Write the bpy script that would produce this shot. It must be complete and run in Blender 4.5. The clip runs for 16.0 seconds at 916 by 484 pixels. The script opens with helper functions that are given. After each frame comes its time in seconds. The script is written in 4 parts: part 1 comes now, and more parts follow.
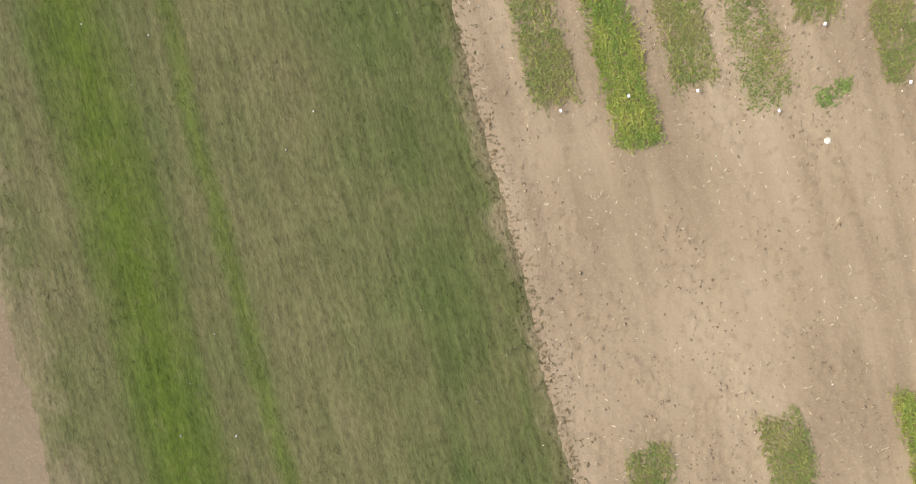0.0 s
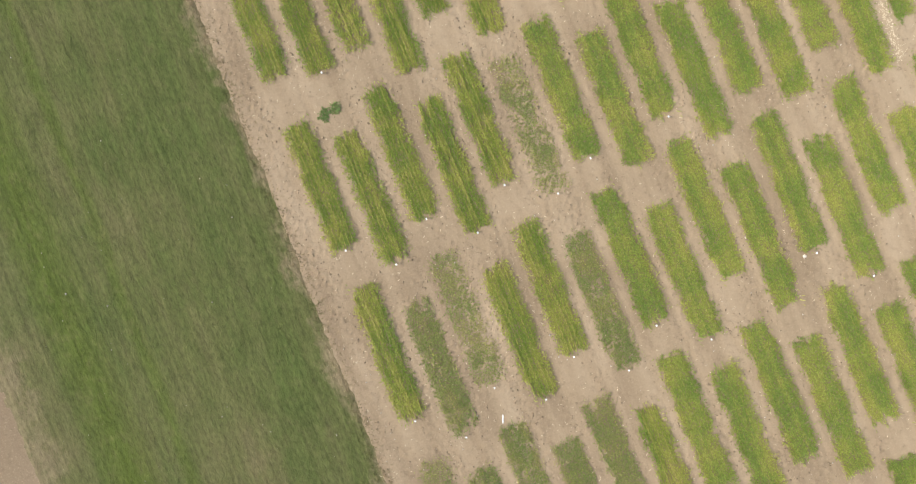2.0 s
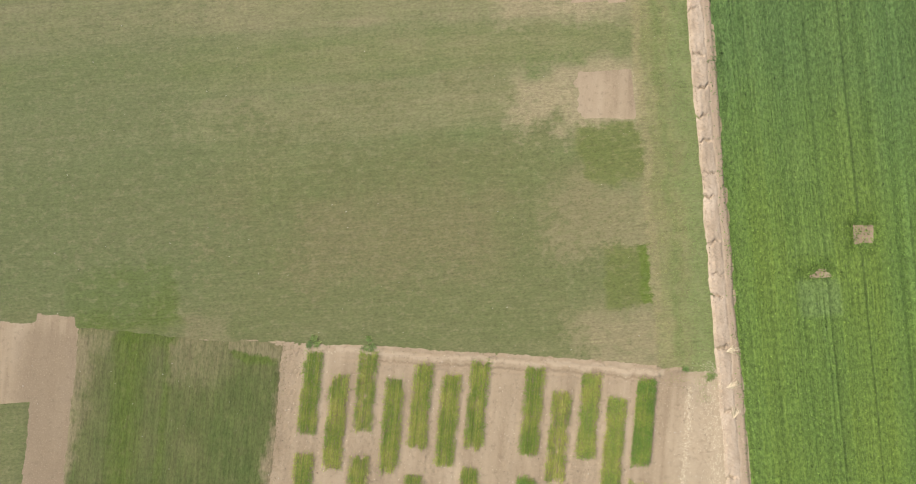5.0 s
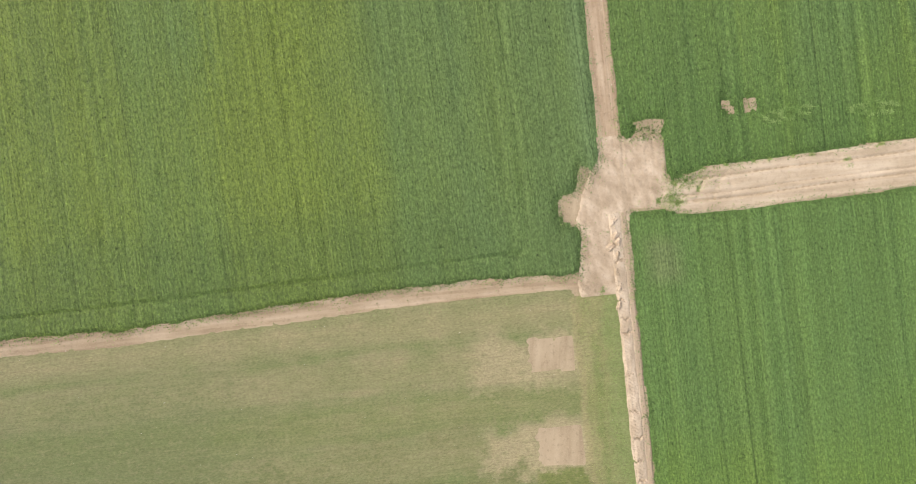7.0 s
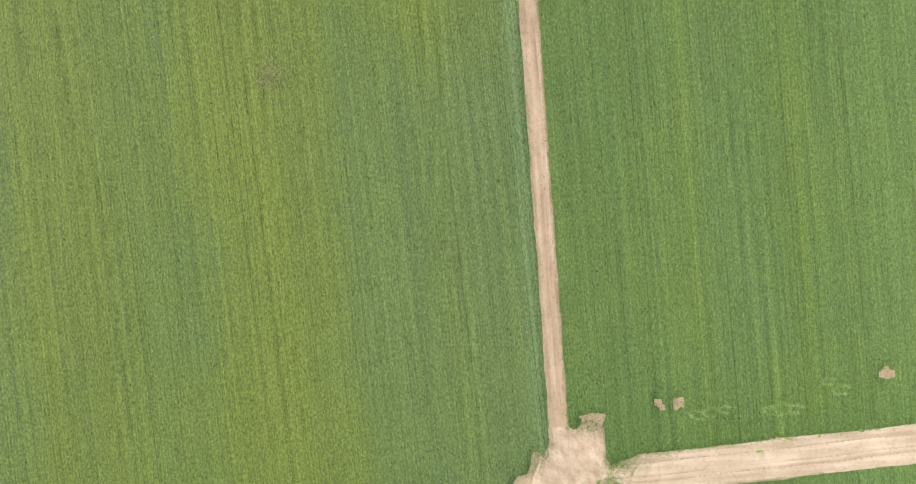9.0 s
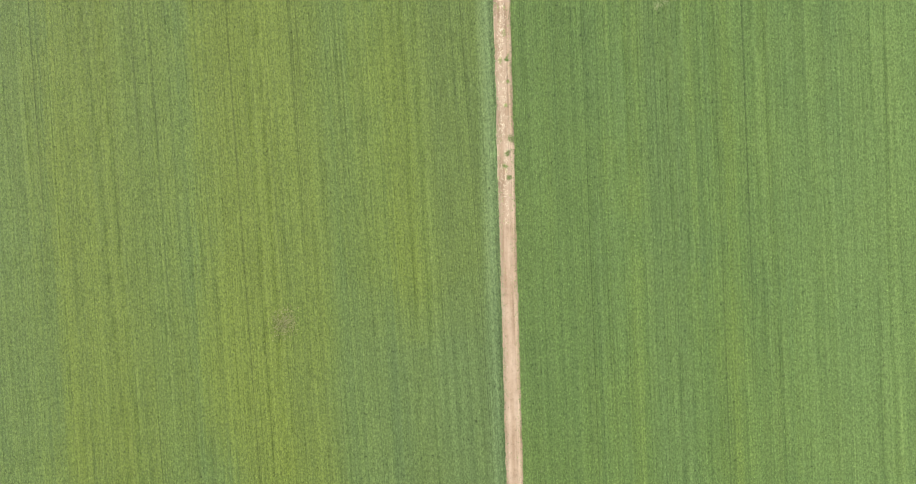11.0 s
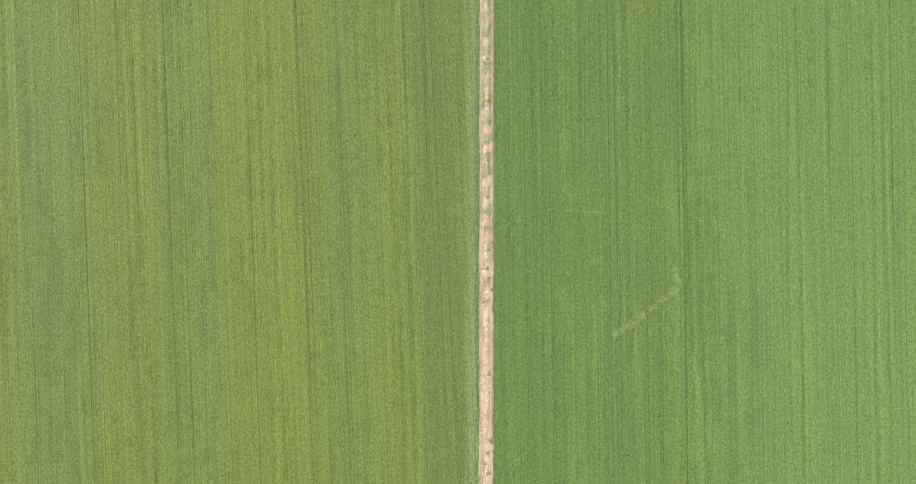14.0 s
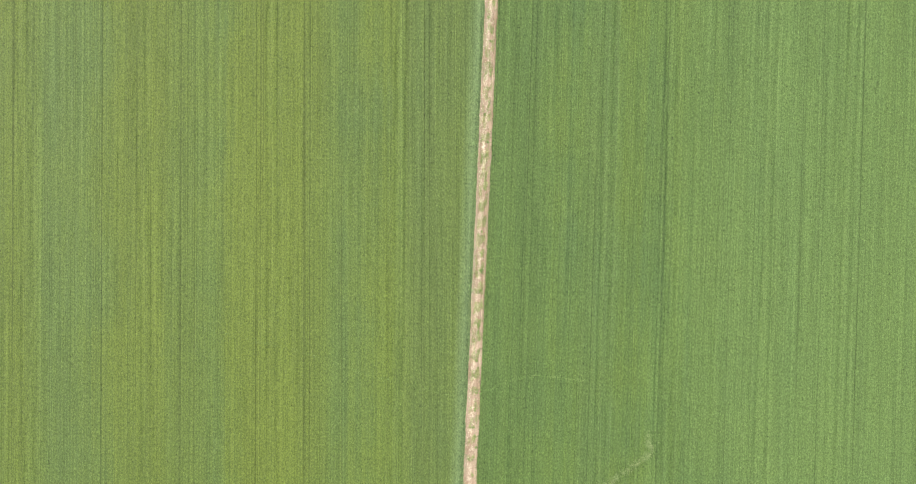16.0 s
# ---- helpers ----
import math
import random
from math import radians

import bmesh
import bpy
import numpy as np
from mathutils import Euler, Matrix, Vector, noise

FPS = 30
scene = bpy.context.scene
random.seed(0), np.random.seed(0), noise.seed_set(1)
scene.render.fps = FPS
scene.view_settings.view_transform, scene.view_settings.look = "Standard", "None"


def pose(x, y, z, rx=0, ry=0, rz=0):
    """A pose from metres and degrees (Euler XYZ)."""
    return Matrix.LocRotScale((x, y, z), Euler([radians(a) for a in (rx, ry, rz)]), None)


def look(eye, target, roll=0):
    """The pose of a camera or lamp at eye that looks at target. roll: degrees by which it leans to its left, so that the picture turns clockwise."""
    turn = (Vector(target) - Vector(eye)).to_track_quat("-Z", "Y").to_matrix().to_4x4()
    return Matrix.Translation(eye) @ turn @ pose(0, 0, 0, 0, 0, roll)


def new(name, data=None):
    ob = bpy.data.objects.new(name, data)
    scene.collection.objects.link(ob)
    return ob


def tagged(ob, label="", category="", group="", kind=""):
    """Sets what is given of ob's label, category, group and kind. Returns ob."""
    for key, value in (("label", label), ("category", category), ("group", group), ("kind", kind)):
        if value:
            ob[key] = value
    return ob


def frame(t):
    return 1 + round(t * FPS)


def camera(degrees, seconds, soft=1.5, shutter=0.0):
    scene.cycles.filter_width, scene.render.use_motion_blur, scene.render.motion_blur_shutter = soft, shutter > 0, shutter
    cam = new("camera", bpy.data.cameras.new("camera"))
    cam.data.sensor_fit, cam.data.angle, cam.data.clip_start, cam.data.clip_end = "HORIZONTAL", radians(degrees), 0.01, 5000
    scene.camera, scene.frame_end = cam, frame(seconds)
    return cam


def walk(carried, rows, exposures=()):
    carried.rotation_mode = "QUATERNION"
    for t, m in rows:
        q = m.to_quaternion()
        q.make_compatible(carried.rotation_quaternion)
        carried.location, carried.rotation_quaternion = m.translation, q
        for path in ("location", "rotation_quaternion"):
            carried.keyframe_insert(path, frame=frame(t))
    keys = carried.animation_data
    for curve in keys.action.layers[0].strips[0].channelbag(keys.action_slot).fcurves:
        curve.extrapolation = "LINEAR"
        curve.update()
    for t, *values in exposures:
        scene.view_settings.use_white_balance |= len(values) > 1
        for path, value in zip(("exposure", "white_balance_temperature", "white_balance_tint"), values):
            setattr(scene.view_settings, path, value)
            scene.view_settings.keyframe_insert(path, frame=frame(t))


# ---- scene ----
# A drone climbs over trial plots, turns and flies on along a farm track, looking straight down.
# PATH: seconds, x, y, height, tilt about the picture's axes, heading.
cam = camera(74.0, 16.0, soft=1.1, shutter=0.04)
PATH = [
    (0.0, -44.298, -100.313, 18.753, -0.804, -0.248, -24.004),
    (0.5, -41.486, -94.030, 21.612, -0.617, 0.328, -29.114),
    (1.0, -38.336, -87.714, 24.243, -0.242, 0.235, -32.580),
    (1.5, -34.717, -81.427, 26.930, 0.173, 0.125, -33.949),
    (2.0, -30.652, -75.197, 29.676, 0.484, 0.202, -31.611),
    (2.5, -26.389, -68.868, 32.520, 0.659, 0.167, -15.732),
    (3.0, -22.895, -61.970, 35.475, 0.580, -0.297, 8.772),
    (3.5, -20.658, -55.086, 38.311, 0.672, -0.449, 18.074),
    (4.0, -19.320, -47.612, 41.028, 0.297, 0.064, 11.074),
    (4.5, -18.746, -40.551, 43.722, 0.780, 0.336, -1.239),
    (4.7, -18.528, -37.680, 44.813, 0.950, 0.408, -3.393),
    (6.8, -15.531, -5.002, 56.605, 0.336, -0.950, -5.873),
    (7.0, -15.030, -1.899, 57.667, 0.270, -0.979, -5.966),
    (7.5, -13.509, 5.927, 60.350, 0.003, -0.893, -6.110),
    (8.0, -12.107, 13.628, 63.002, -0.097, -0.930, -5.375),
    (8.5, -10.823, 21.281, 65.700, -0.200, -1.033, -4.671),
    (9.0, -9.638, 28.978, 68.373, -0.319, -1.015, -4.196),
    (9.2, -9.217, 32.094, 69.433, -0.378, -1.017, -4.035),
    (11.3, -4.189, 63.033, 80.949, -0.109, 0.518, -1.503),
    (11.5, -4.095, 65.861, 81.963, -0.003, 0.435, -1.512),
    (12.0, -4.026, 73.173, 84.489, 0.068, 0.158, -1.336),
    (12.5, -3.572, 80.654, 87.166, 0.022, 0.218, -1.093),
    (13.0, -3.468, 87.506, 89.684, 0.348, 0.055, -0.853),
    (13.5, -3.481, 94.497, 92.309, 0.538, -0.121, -0.448),
    (14.0, -3.341, 101.475, 95.011, 0.737, -0.169, 0.105),
    (14.5, -2.846, 109.340, 97.808, 0.427, -0.009, 1.340),
    (15.0, -2.922, 116.729, 100.237, 0.311, -0.101, 2.284),
    (15.5, -2.818, 123.361, 101.614, 0.296, -0.128, 2.448),
    (16.0, -2.407, 128.983, 101.994, 0.275, -0.012, 2.580),
]
EXPOSURES = [(0.0, 0.52), (2.0, 0.53), (3.5, 0.49), (4.7, 0.56), (7.0, 0.69), (9.0, 0.87), (12.0, 0.97), (16.0, 1.02)]
walk(cam, [(t, pose(x, y, z, a, b, c)) for t, x, y, z, a, b, c in PATH], EXPOSURES)

# ---- light: high thin cloud, a soft sun from the west ----
SUN_EL, SUN_AZ = 48.0, (-0.92, 0.39)
world = bpy.data.worlds.new("world")
scene.world = world
world.use_nodes = True
wn = world.node_tree
sky = wn.nodes.new("ShaderNodeTexSky")
sky.sky_type, sky.sun_disc = "NISHITA", False
sky.sun_elevation = radians(SUN_EL)
sky.sun_rotation = math.atan2(SUN_AZ[0], SUN_AZ[1])
sky.air_density, sky.dust_density, sky.ozone_density = 1.0, 4.0, 1.0
wn.nodes["Background"].inputs["Strength"].default_value = 0.112
wn.links.new(sky.outputs[0], wn.nodes["Background"].inputs["Color"])
sun = new("sun", bpy.data.lights.new("sun", "SUN"))
sun.data.energy, sun.data.angle, sun.data.color = 2.3, radians(6), (1.0, 0.95, 0.87)
sun.matrix_world = look((SUN_AZ[0] * 100, SUN_AZ[1] * 100, 100 * math.tan(radians(SUN_EL))), (0, 0, 0))

rng = np.random.default_rng(7)

# ---- plan ----
BEAR = radians(9.57)                       # the trial plots' long side, from +y towards +x
PU = np.array([math.cos(BEAR), -math.sin(BEAR)])
PV = np.array([math.sin(BEAR), math.cos(BEAR)])
PO = np.array([-32.46, -40.04])            # the plots' north-west corner


def plan(u, v):
    """Plot axes (u across, v along) to world x, y."""
    return PO[0] + u * PU[0] + v * PV[0], PO[1] + u * PU[1] + v * PV[1]


def across(x, y):
    return (x - PO[0]) * PU[0] + (y - PO[1]) * PU[1], (x - PO[0]) * PV[0] + (y - PO[1]) * PV[1]


def wave(x, y, scale, seed, octaves=3):
    """Cheap smooth noise in about -1..1 on arrays."""
    r = np.random.default_rng(seed)
    out, total = np.zeros(np.broadcast(x, y).shape), 0.0
    for o in range(octaves):
        for _ in range(4):
            a, p = r.uniform(0, 2 * math.pi), r.uniform(0, 2 * math.pi)
            k = 2 * math.pi / (scale / 2 ** o) * r.uniform(0.7, 1.3)
            out = out + 0.6 ** o * np.sin(k * (x * math.cos(a) + y * math.sin(a)) + p)
        total += 0.6 ** o * 1.8
    return out / total


# ---- materials ----
class Nodes:
    """Short hand for building a node material on world positions."""

    def __init__(self, name, rough=0.9, gloss=0.2):
        self.m = bpy.data.materials.new(name)
        self.m.use_nodes = True
        self.t = self.m.node_tree
        self.b = self.t.nodes["Principled BSDF"]
        self.b.inputs["Roughness"].default_value = rough
        self.b.inputs["Specular IOR Level"].default_value = gloss
        self.b.inputs["Diffuse Roughness"].default_value = 0.22
        self.geo = self.t.nodes.new("ShaderNodeNewGeometry")
        self.pos = self.geo.outputs["Position"]

    def node(self, kind, **props):
        n = self.t.nodes.new(kind)
        for k, v in props.items():
            n.inputs[k].default_value = v
        return n

    def put(self, a, b):
        self.t.links.new(a, b)

    def mapped(self, scale=(1, 1, 1), turn=0.0, shift=(0, 0, 0)):
        n = self.t.nodes.new("ShaderNodeMapping")
        n.vector_type = "TEXTURE"
        n.inputs["Rotation"].default_value = (0, 0, turn)
        n.inputs["Scale"].default_value = scale
        n.inputs["Location"].default_value = shift
        self.put(self.pos, n.inputs["Vector"])
        return n.outputs[0]

    def noise(self, vec, scale=1.0, detail=4.0, rough=0.55):
        n = self.node("ShaderNodeTexNoise", Scale=scale, Detail=detail, Roughness=rough)
        self.put(vec, n.inputs["Vector"])
        return n.outputs["Fac"]

    def ramp(self, fac, *stops):
        n = self.t.nodes.new("ShaderNodeValToRGB")
        e = n.color_ramp.elements
        while len(e) < len(stops):
            e.new(0.5)
        for el, (p, c) in zip(e, stops):
            el.position, el.color = p, (*((c, c, c) if isinstance(c, float) else c), 1)
        self.put(fac, n.inputs["Fac"])
        return n.outputs["Color"]

    def mix(self, fac, a, b, how="MIX"):
        n = self.t.nodes.new("ShaderNodeMix")
        n.data_type, n.blend_type = "RGBA", how
        for v, i in ((fac, 0), (a, 6), (b, 7)):
            if isinstance(v, (int, float)):
                n.inputs[i].default_value = v
            elif isinstance(v, tuple):
                n.inputs[i].default_value = (*v, 1)
            else:
                self.put(v, n.inputs[i])
        return n.outputs[2]

    def math(self, how, a, b=0.0, clamp=False):
        n = self.t.nodes.new("ShaderNodeMath")
        n.operation, n.use_clamp = how, clamp
        for v, i in ((a, 0), (b, 1)):
            if isinstance(v, (int, float)):
                n.inputs[i].default_value = v
            else:
                self.put(v, n.inputs[i])
        return n.outputs[0]

    def zone(self, c, vec, wob, zones):
        """Stretches of another tone: (x0, x1, y0, y1, soft, tone, share) on vec."""
        sep = self.t.nodes.new("ShaderNodeSeparateXYZ")
        self.put(vec, sep.inputs[0])
        for x0, x1, y0, y1, soft, tone, share in zones:
            f = None
            for k, (lo, hi) in enumerate(((x0, x1), (y0, y1))):
                p = self.math("ADD", sep.outputs[k], self.math("MULTIPLY", wob, 1.0 + soft * 2.2))
                d = self.math("SUBTRACT", (hi - lo) / 2, self.math("ABSOLUTE", self.math("SUBTRACT", p, (hi + lo) / 2)))
                g = self.math("ADD", self.math("DIVIDE", d, soft), 0.5, True)
                f = g if f is None else self.math("MULTIPLY", f, g)
            c = self.mix(self.math("MULTIPLY", f, share), c, tone)
        return c

    def bump(self, height, distance=0.05, strength=0.6):
        n = self.node("ShaderNodeBump", Strength=strength, Distance=distance)
        self.put(height, n.inputs["Height"])
        self.put(n.outputs[0], self.b.inputs["Normal"])

    def done(self, colour, through_leaf=0.0):
        self.put(colour, self.b.inputs["Base Color"])
        if through_leaf:
            t, m = self.t.nodes.new("ShaderNodeBsdfTranslucent"), self.t.nodes.new("ShaderNodeMixShader")
            self.put(colour, t.inputs["Color"])
            m.inputs[0].default_value = through_leaf
            self.put(self.b.outputs[0], m.inputs[1])
            self.put(t.outputs[0], m.inputs[2])
            self.put(m.outputs[0], self.t.nodes["Material Output"].inputs["Surface"])
        return self.m


def soil_material(name, dark, mid, pale, turn=0.0, grain=1.0, streak=(1.0, 6.0), zones=()):
    n = Nodes(name, 0.95, 0.1)
    big = n.noise(n.mapped(), 0.22, 3)
    streaks = n.noise(n.mapped((streak[0], streak[1], 1), turn), 0.9, 4)
    fine = n.noise(n.mapped(), 9.0 * grain, 5, 0.65)
    crumb = n.noise(n.mapped(), 2.4 * grain, 5, 0.62)
    c = n.ramp(n.math("ADD", n.math("MULTIPLY", big, 0.4), n.math("MULTIPLY", streaks, 0.6)),
               (0.40, dark), (0.5, mid), (0.62, pale))
    c = n.zone(c, n.mapped((1, 1, 1), turn, (PO[0], PO[1], 0)), n.math("SUBTRACT", streaks, 0.5), zones)
    c = n.mix(n.math("MULTIPLY", n.ramp(crumb, (0.30, 1.0), (0.46, 0.0)), 0.42), c, tuple(v * 0.62 for v in dark))
    c = n.mix(n.math("MULTIPLY", n.ramp(fine, (0.54, 0.0), (0.72, 1.0)), 0.42), c, tuple(min(1, v * 1.25) for v in pale))
    n.bump(n.math("ADD", n.math("MULTIPLY", fine, 0.4), crumb), 0.06, 0.7)
    return n.done(c)


SOIL = soil_material("dry_soil", (0.285, 0.219, 0.142), (0.342, 0.266, 0.174), (0.395, 0.312, 0.210), BEAR * -1, 1.0, (1.0, 9.0),
                     ((30.3, 42, -42, 2.5, 2.0, (0.415, 0.335, 0.228), 0.7), (-20, -15, -95, 0, 1.0, (0.245, 0.188, 0.122), 0.7),
                      (6, 13, 0.24, 0.40, 0.12, (0.240, 0.180, 0.115), 0.55), (13, 20, 0.45, 0.62, 0.12, (0.240, 0.180, 0.115), 0.55), (20, 28.5, 0.68, 0.85, 0.12, (0.240, 0.180, 0.115), 0.55),
                      (4, 13, 0.70, 1.05, 0.15, (0.430, 0.345, 0.238), 0.8), (13, 20, 0.90, 1.25, 0.15, (0.430, 0.345, 0.238), 0.8), (20, 29, 1.05, 1.45, 0.15, (0.430, 0.345, 0.238), 0.8)))
SOIL_TRACK = soil_material("track_soil", (0.29, 0.21, 0.135), (0.36, 0.27, 0.18), (0.43, 0.335, 0.235), 0.0, 1.0, (0.5, 8.0))
SOIL_TRENCH = soil_material("trench_soil", (0.36, 0.282, 0.196), (0.43, 0.342, 0.245), (0.50, 0.405, 0.300), 0.0, 1.6, (0.8, 1.6),
                            ((34.1, 35.4, -200, 200, 0.12, (0.325, 0.248, 0.168), 0.8),))
SOIL_CROSS = soil_material("trampled_soil", (0.32, 0.245, 0.165), (0.41, 0.32, 0.225), (0.50, 0.40, 0.295), 0.4, 1.5, (1.0, 1.6))
SOIL_PATH = soil_material("path_soil", (0.29, 0.215, 0.138), (0.355, 0.27, 0.178), (0.43, 0.335, 0.235), math.pi / 2, 1.0, (0.5, 8.0))
SOIL_PALE = soil_material("pale_soil", (0.35, 0.275, 0.188), (0.42, 0.335, 0.238), (0.49, 0.40, 0.295), math.pi / 2, 1.0, (0.6, 9.0))


def crop_material(name, blue, green, yellow, rows, seed, border=None, headland=None, zones=(), bands=(), single=True):
    """Young cereal leaves: bands along the drill rows, patches, and each leaf a little different."""
    n = Nodes(name, 0.6, 0.25)
    shift = (seed * 13.0, seed * 7.0, 0)
    wide = n.noise(n.mapped((3.0, 170, 1), rows, shift), 1.0, 2)
    narrow = n.noise(n.mapped((0.55, 60, 1), rows, shift), 1.0, 3)
    patch = n.noise(n.mapped((1, 1, 1), 0, shift), 0.05, 4)
    f = n.math("ADD", n.math("MULTIPLY", wide, 0.40), n.math("ADD", n.math("MULTIPLY", narrow, 0.20), n.math("MULTIPLY", patch, 0.40)))
    c = n.ramp(f, (0.38, blue), (0.50, green), (0.62, yellow))
    wander = n.math("SUBTRACT", n.math("ADD", n.math("MULTIPLY", patch, 0.6), n.math("MULTIPLY", narrow, 0.4)), 0.5)
    c = n.zone(c, n.mapped((1, 1, 1), rows, (0, 128, 0)), wander, bands)
    sep = n.t.nodes.new("ShaderNodeSeparateXYZ")
    n.put(n.pos, sep.inputs[0])
    wob = n.math("MULTIPLY", n.math("SUBTRACT", patch, 0.5), 6.0)
    if border:
        x0, x1, tone = border
        near = n.math("DIVIDE", n.math("SUBTRACT", n.math("ADD", sep.outputs[0], n.math("MULTIPLY", wob, 0.1)), x0), x1 - x0, True)
        c = n.mix(n.math("MULTIPLY", near, 0.66), c, tone)
    if headland:
        edge, side, tone = headland
        d = n.math("MULTIPLY", n.math("SUBTRACT", n.math("ADD", sep.outputs[1], wob), edge), side)
        c = n.mix(n.math("MULTIPLY", n.math("ADD", n.math("MULTIPLY", d, 0.28), 0.5, True), 0.45), c, tone)
    if single:
        leaf = n.geo.outputs["Random Per Island"]
        c = n.mix(0.9, c, n.ramp(leaf, (0.0, 0.58), (0.55, 1.0), (1.0, 1.85)), "MULTIPLY")
    c = n.zone(c, n.pos, n.math("SUBTRACT", patch, 0.5), zones)
    # drill rows and single tufts; leaf glints and gap shade painted into the colour
    lines = n.noise(n.mapped((0.20, 45, 1), rows, shift), 1.0, 2, 0.6)
    c = n.mix(0.8, c, n.ramp(lines, (0.30, 0.80), (0.5, 1.0), (0.70, 1.18)), "MULTIPLY")
    c = n.mix(0.8, c, n.ramp(narrow, (0.35, 0.94), (0.65, 1.06)), "MULTIPLY")
    seam = n.noise(n.mapped((0.34, 320, 1), rows, shift), 1.0, 1, 0.4)
    c = n.mix(0.9, c, n.ramp(seam, (0.27, 0.66), (0.34, 1.0), (0.68, 1.0), (0.76, 1.16)), "MULTIPLY")
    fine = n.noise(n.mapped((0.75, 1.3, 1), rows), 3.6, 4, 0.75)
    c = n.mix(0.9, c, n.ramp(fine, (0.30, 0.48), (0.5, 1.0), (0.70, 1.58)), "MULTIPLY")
    painted_glint = n.noise(n.mapped((0.9, 1.2, 1), rows, (31, 17, 0)), 3.6, 2, 0.7)
    c = n.mix(n.math("MULTIPLY", n.ramp(painted_glint, (0.60, 0.0), (0.72, 1.0)), 0.35), c, (0.24, 0.31, 0.13))
    gap_shade = n.noise(n.mapped((1.0, 1.35, 1), rows), 3.4, 1, 0.5)
    c = n.mix(0.85, c, n.ramp(gap_shade, (0.24, 0.45), (0.31, 1.0)), "MULTIPLY")
    n.bump(n.math("ADD", fine, n.math("MULTIPLY", lines, 0.5)), 0.14, 0.9)
    return n.done(c, 0.25)


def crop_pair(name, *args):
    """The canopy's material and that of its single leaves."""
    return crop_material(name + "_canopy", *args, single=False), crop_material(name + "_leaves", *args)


YELLOWED, BLUISH = (0.170, 0.224, 0.036), (0.118, 0.188, 0.058)
CROP_NW = crop_pair("cereal_west", (0.124, 0.192, 0.050), (0.144, 0.208, 0.043), (0.160, 0.222, 0.040), radians(2.5), 1,
                    (-2.3, -0.7, (0.215, 0.310, 0.130)), (1.6, -1.0, (0.095, 0.150, 0.040)),
                    ((-20, 6, -12, 50, 12.0, (0.122, 0.190, 0.068), 0.55),),
                    ((-500, -75, -900, 900, 6.0, YELLOWED, 0.3), (-73, -62.5, -900, 900, 5.0, (0.140, 0.214, 0.060), 0.4), (-62, -49.5, -900, 900, 5.0, YELLOWED, 0.4),
                     (-49, -42, -900, 900, 4.0, BLUISH, 0.2), (-40.5, -25.5, -900, 900, 4.0, YELLOWED, 0.55), (-25, -17.5, -900, 900, 4.0, BLUISH, 0.25),
                     (-17, -12, -900, 900, 3.0, YELLOWED, 0.2), (-11.5, 8, -900, 900, 3.0, (0.124, 0.180, 0.050), 0.6)))
CROP_NE = crop_pair("cereal_east", (0.108, 0.180, 0.055), (0.122, 0.195, 0.050), (0.138, 0.208, 0.046), radians(0.7), 2, None,
                    (10.0, -0.5, (0.095, 0.170, 0.040)), (),
                    # last band: brightening away from the sun, painted into the eastern side's tone
                    ((-5, 12, -900, 900, 4.0, (0.108, 0.176, 0.046), 0.6), (18.5, 24, -900, 900, 1.5, BLUISH, 0.5), (38, 900, -900, 900, 16.0, (0.142, 0.222, 0.066), 0.75)))
CROP_SE = crop_pair("cereal_south", (0.124, 0.204, 0.046), (0.138, 0.216, 0.043), (0.160, 0.234, 0.042), radians(0.7), 3, None, None,
                    ((-10, 300, -27, 20, 12.0, (0.112, 0.190, 0.060), 0.65), (7.0, 10.2, -40.2, -37.2, 0.5, (0.185, 0.265, 0.085), 0.6), (6.7, 8.6, -30.0, -26.2, 0.4, (0.165, 0.250, 0.060), 0.5),
                     (6.9, 10.1, -35.3, -33.3, 0.4, (0.165, 0.250, 0.060), 0.4), (3.6, 6.6, -8.0, -3.4, 1.6, (0.190, 0.225, 0.095), 0.6)))


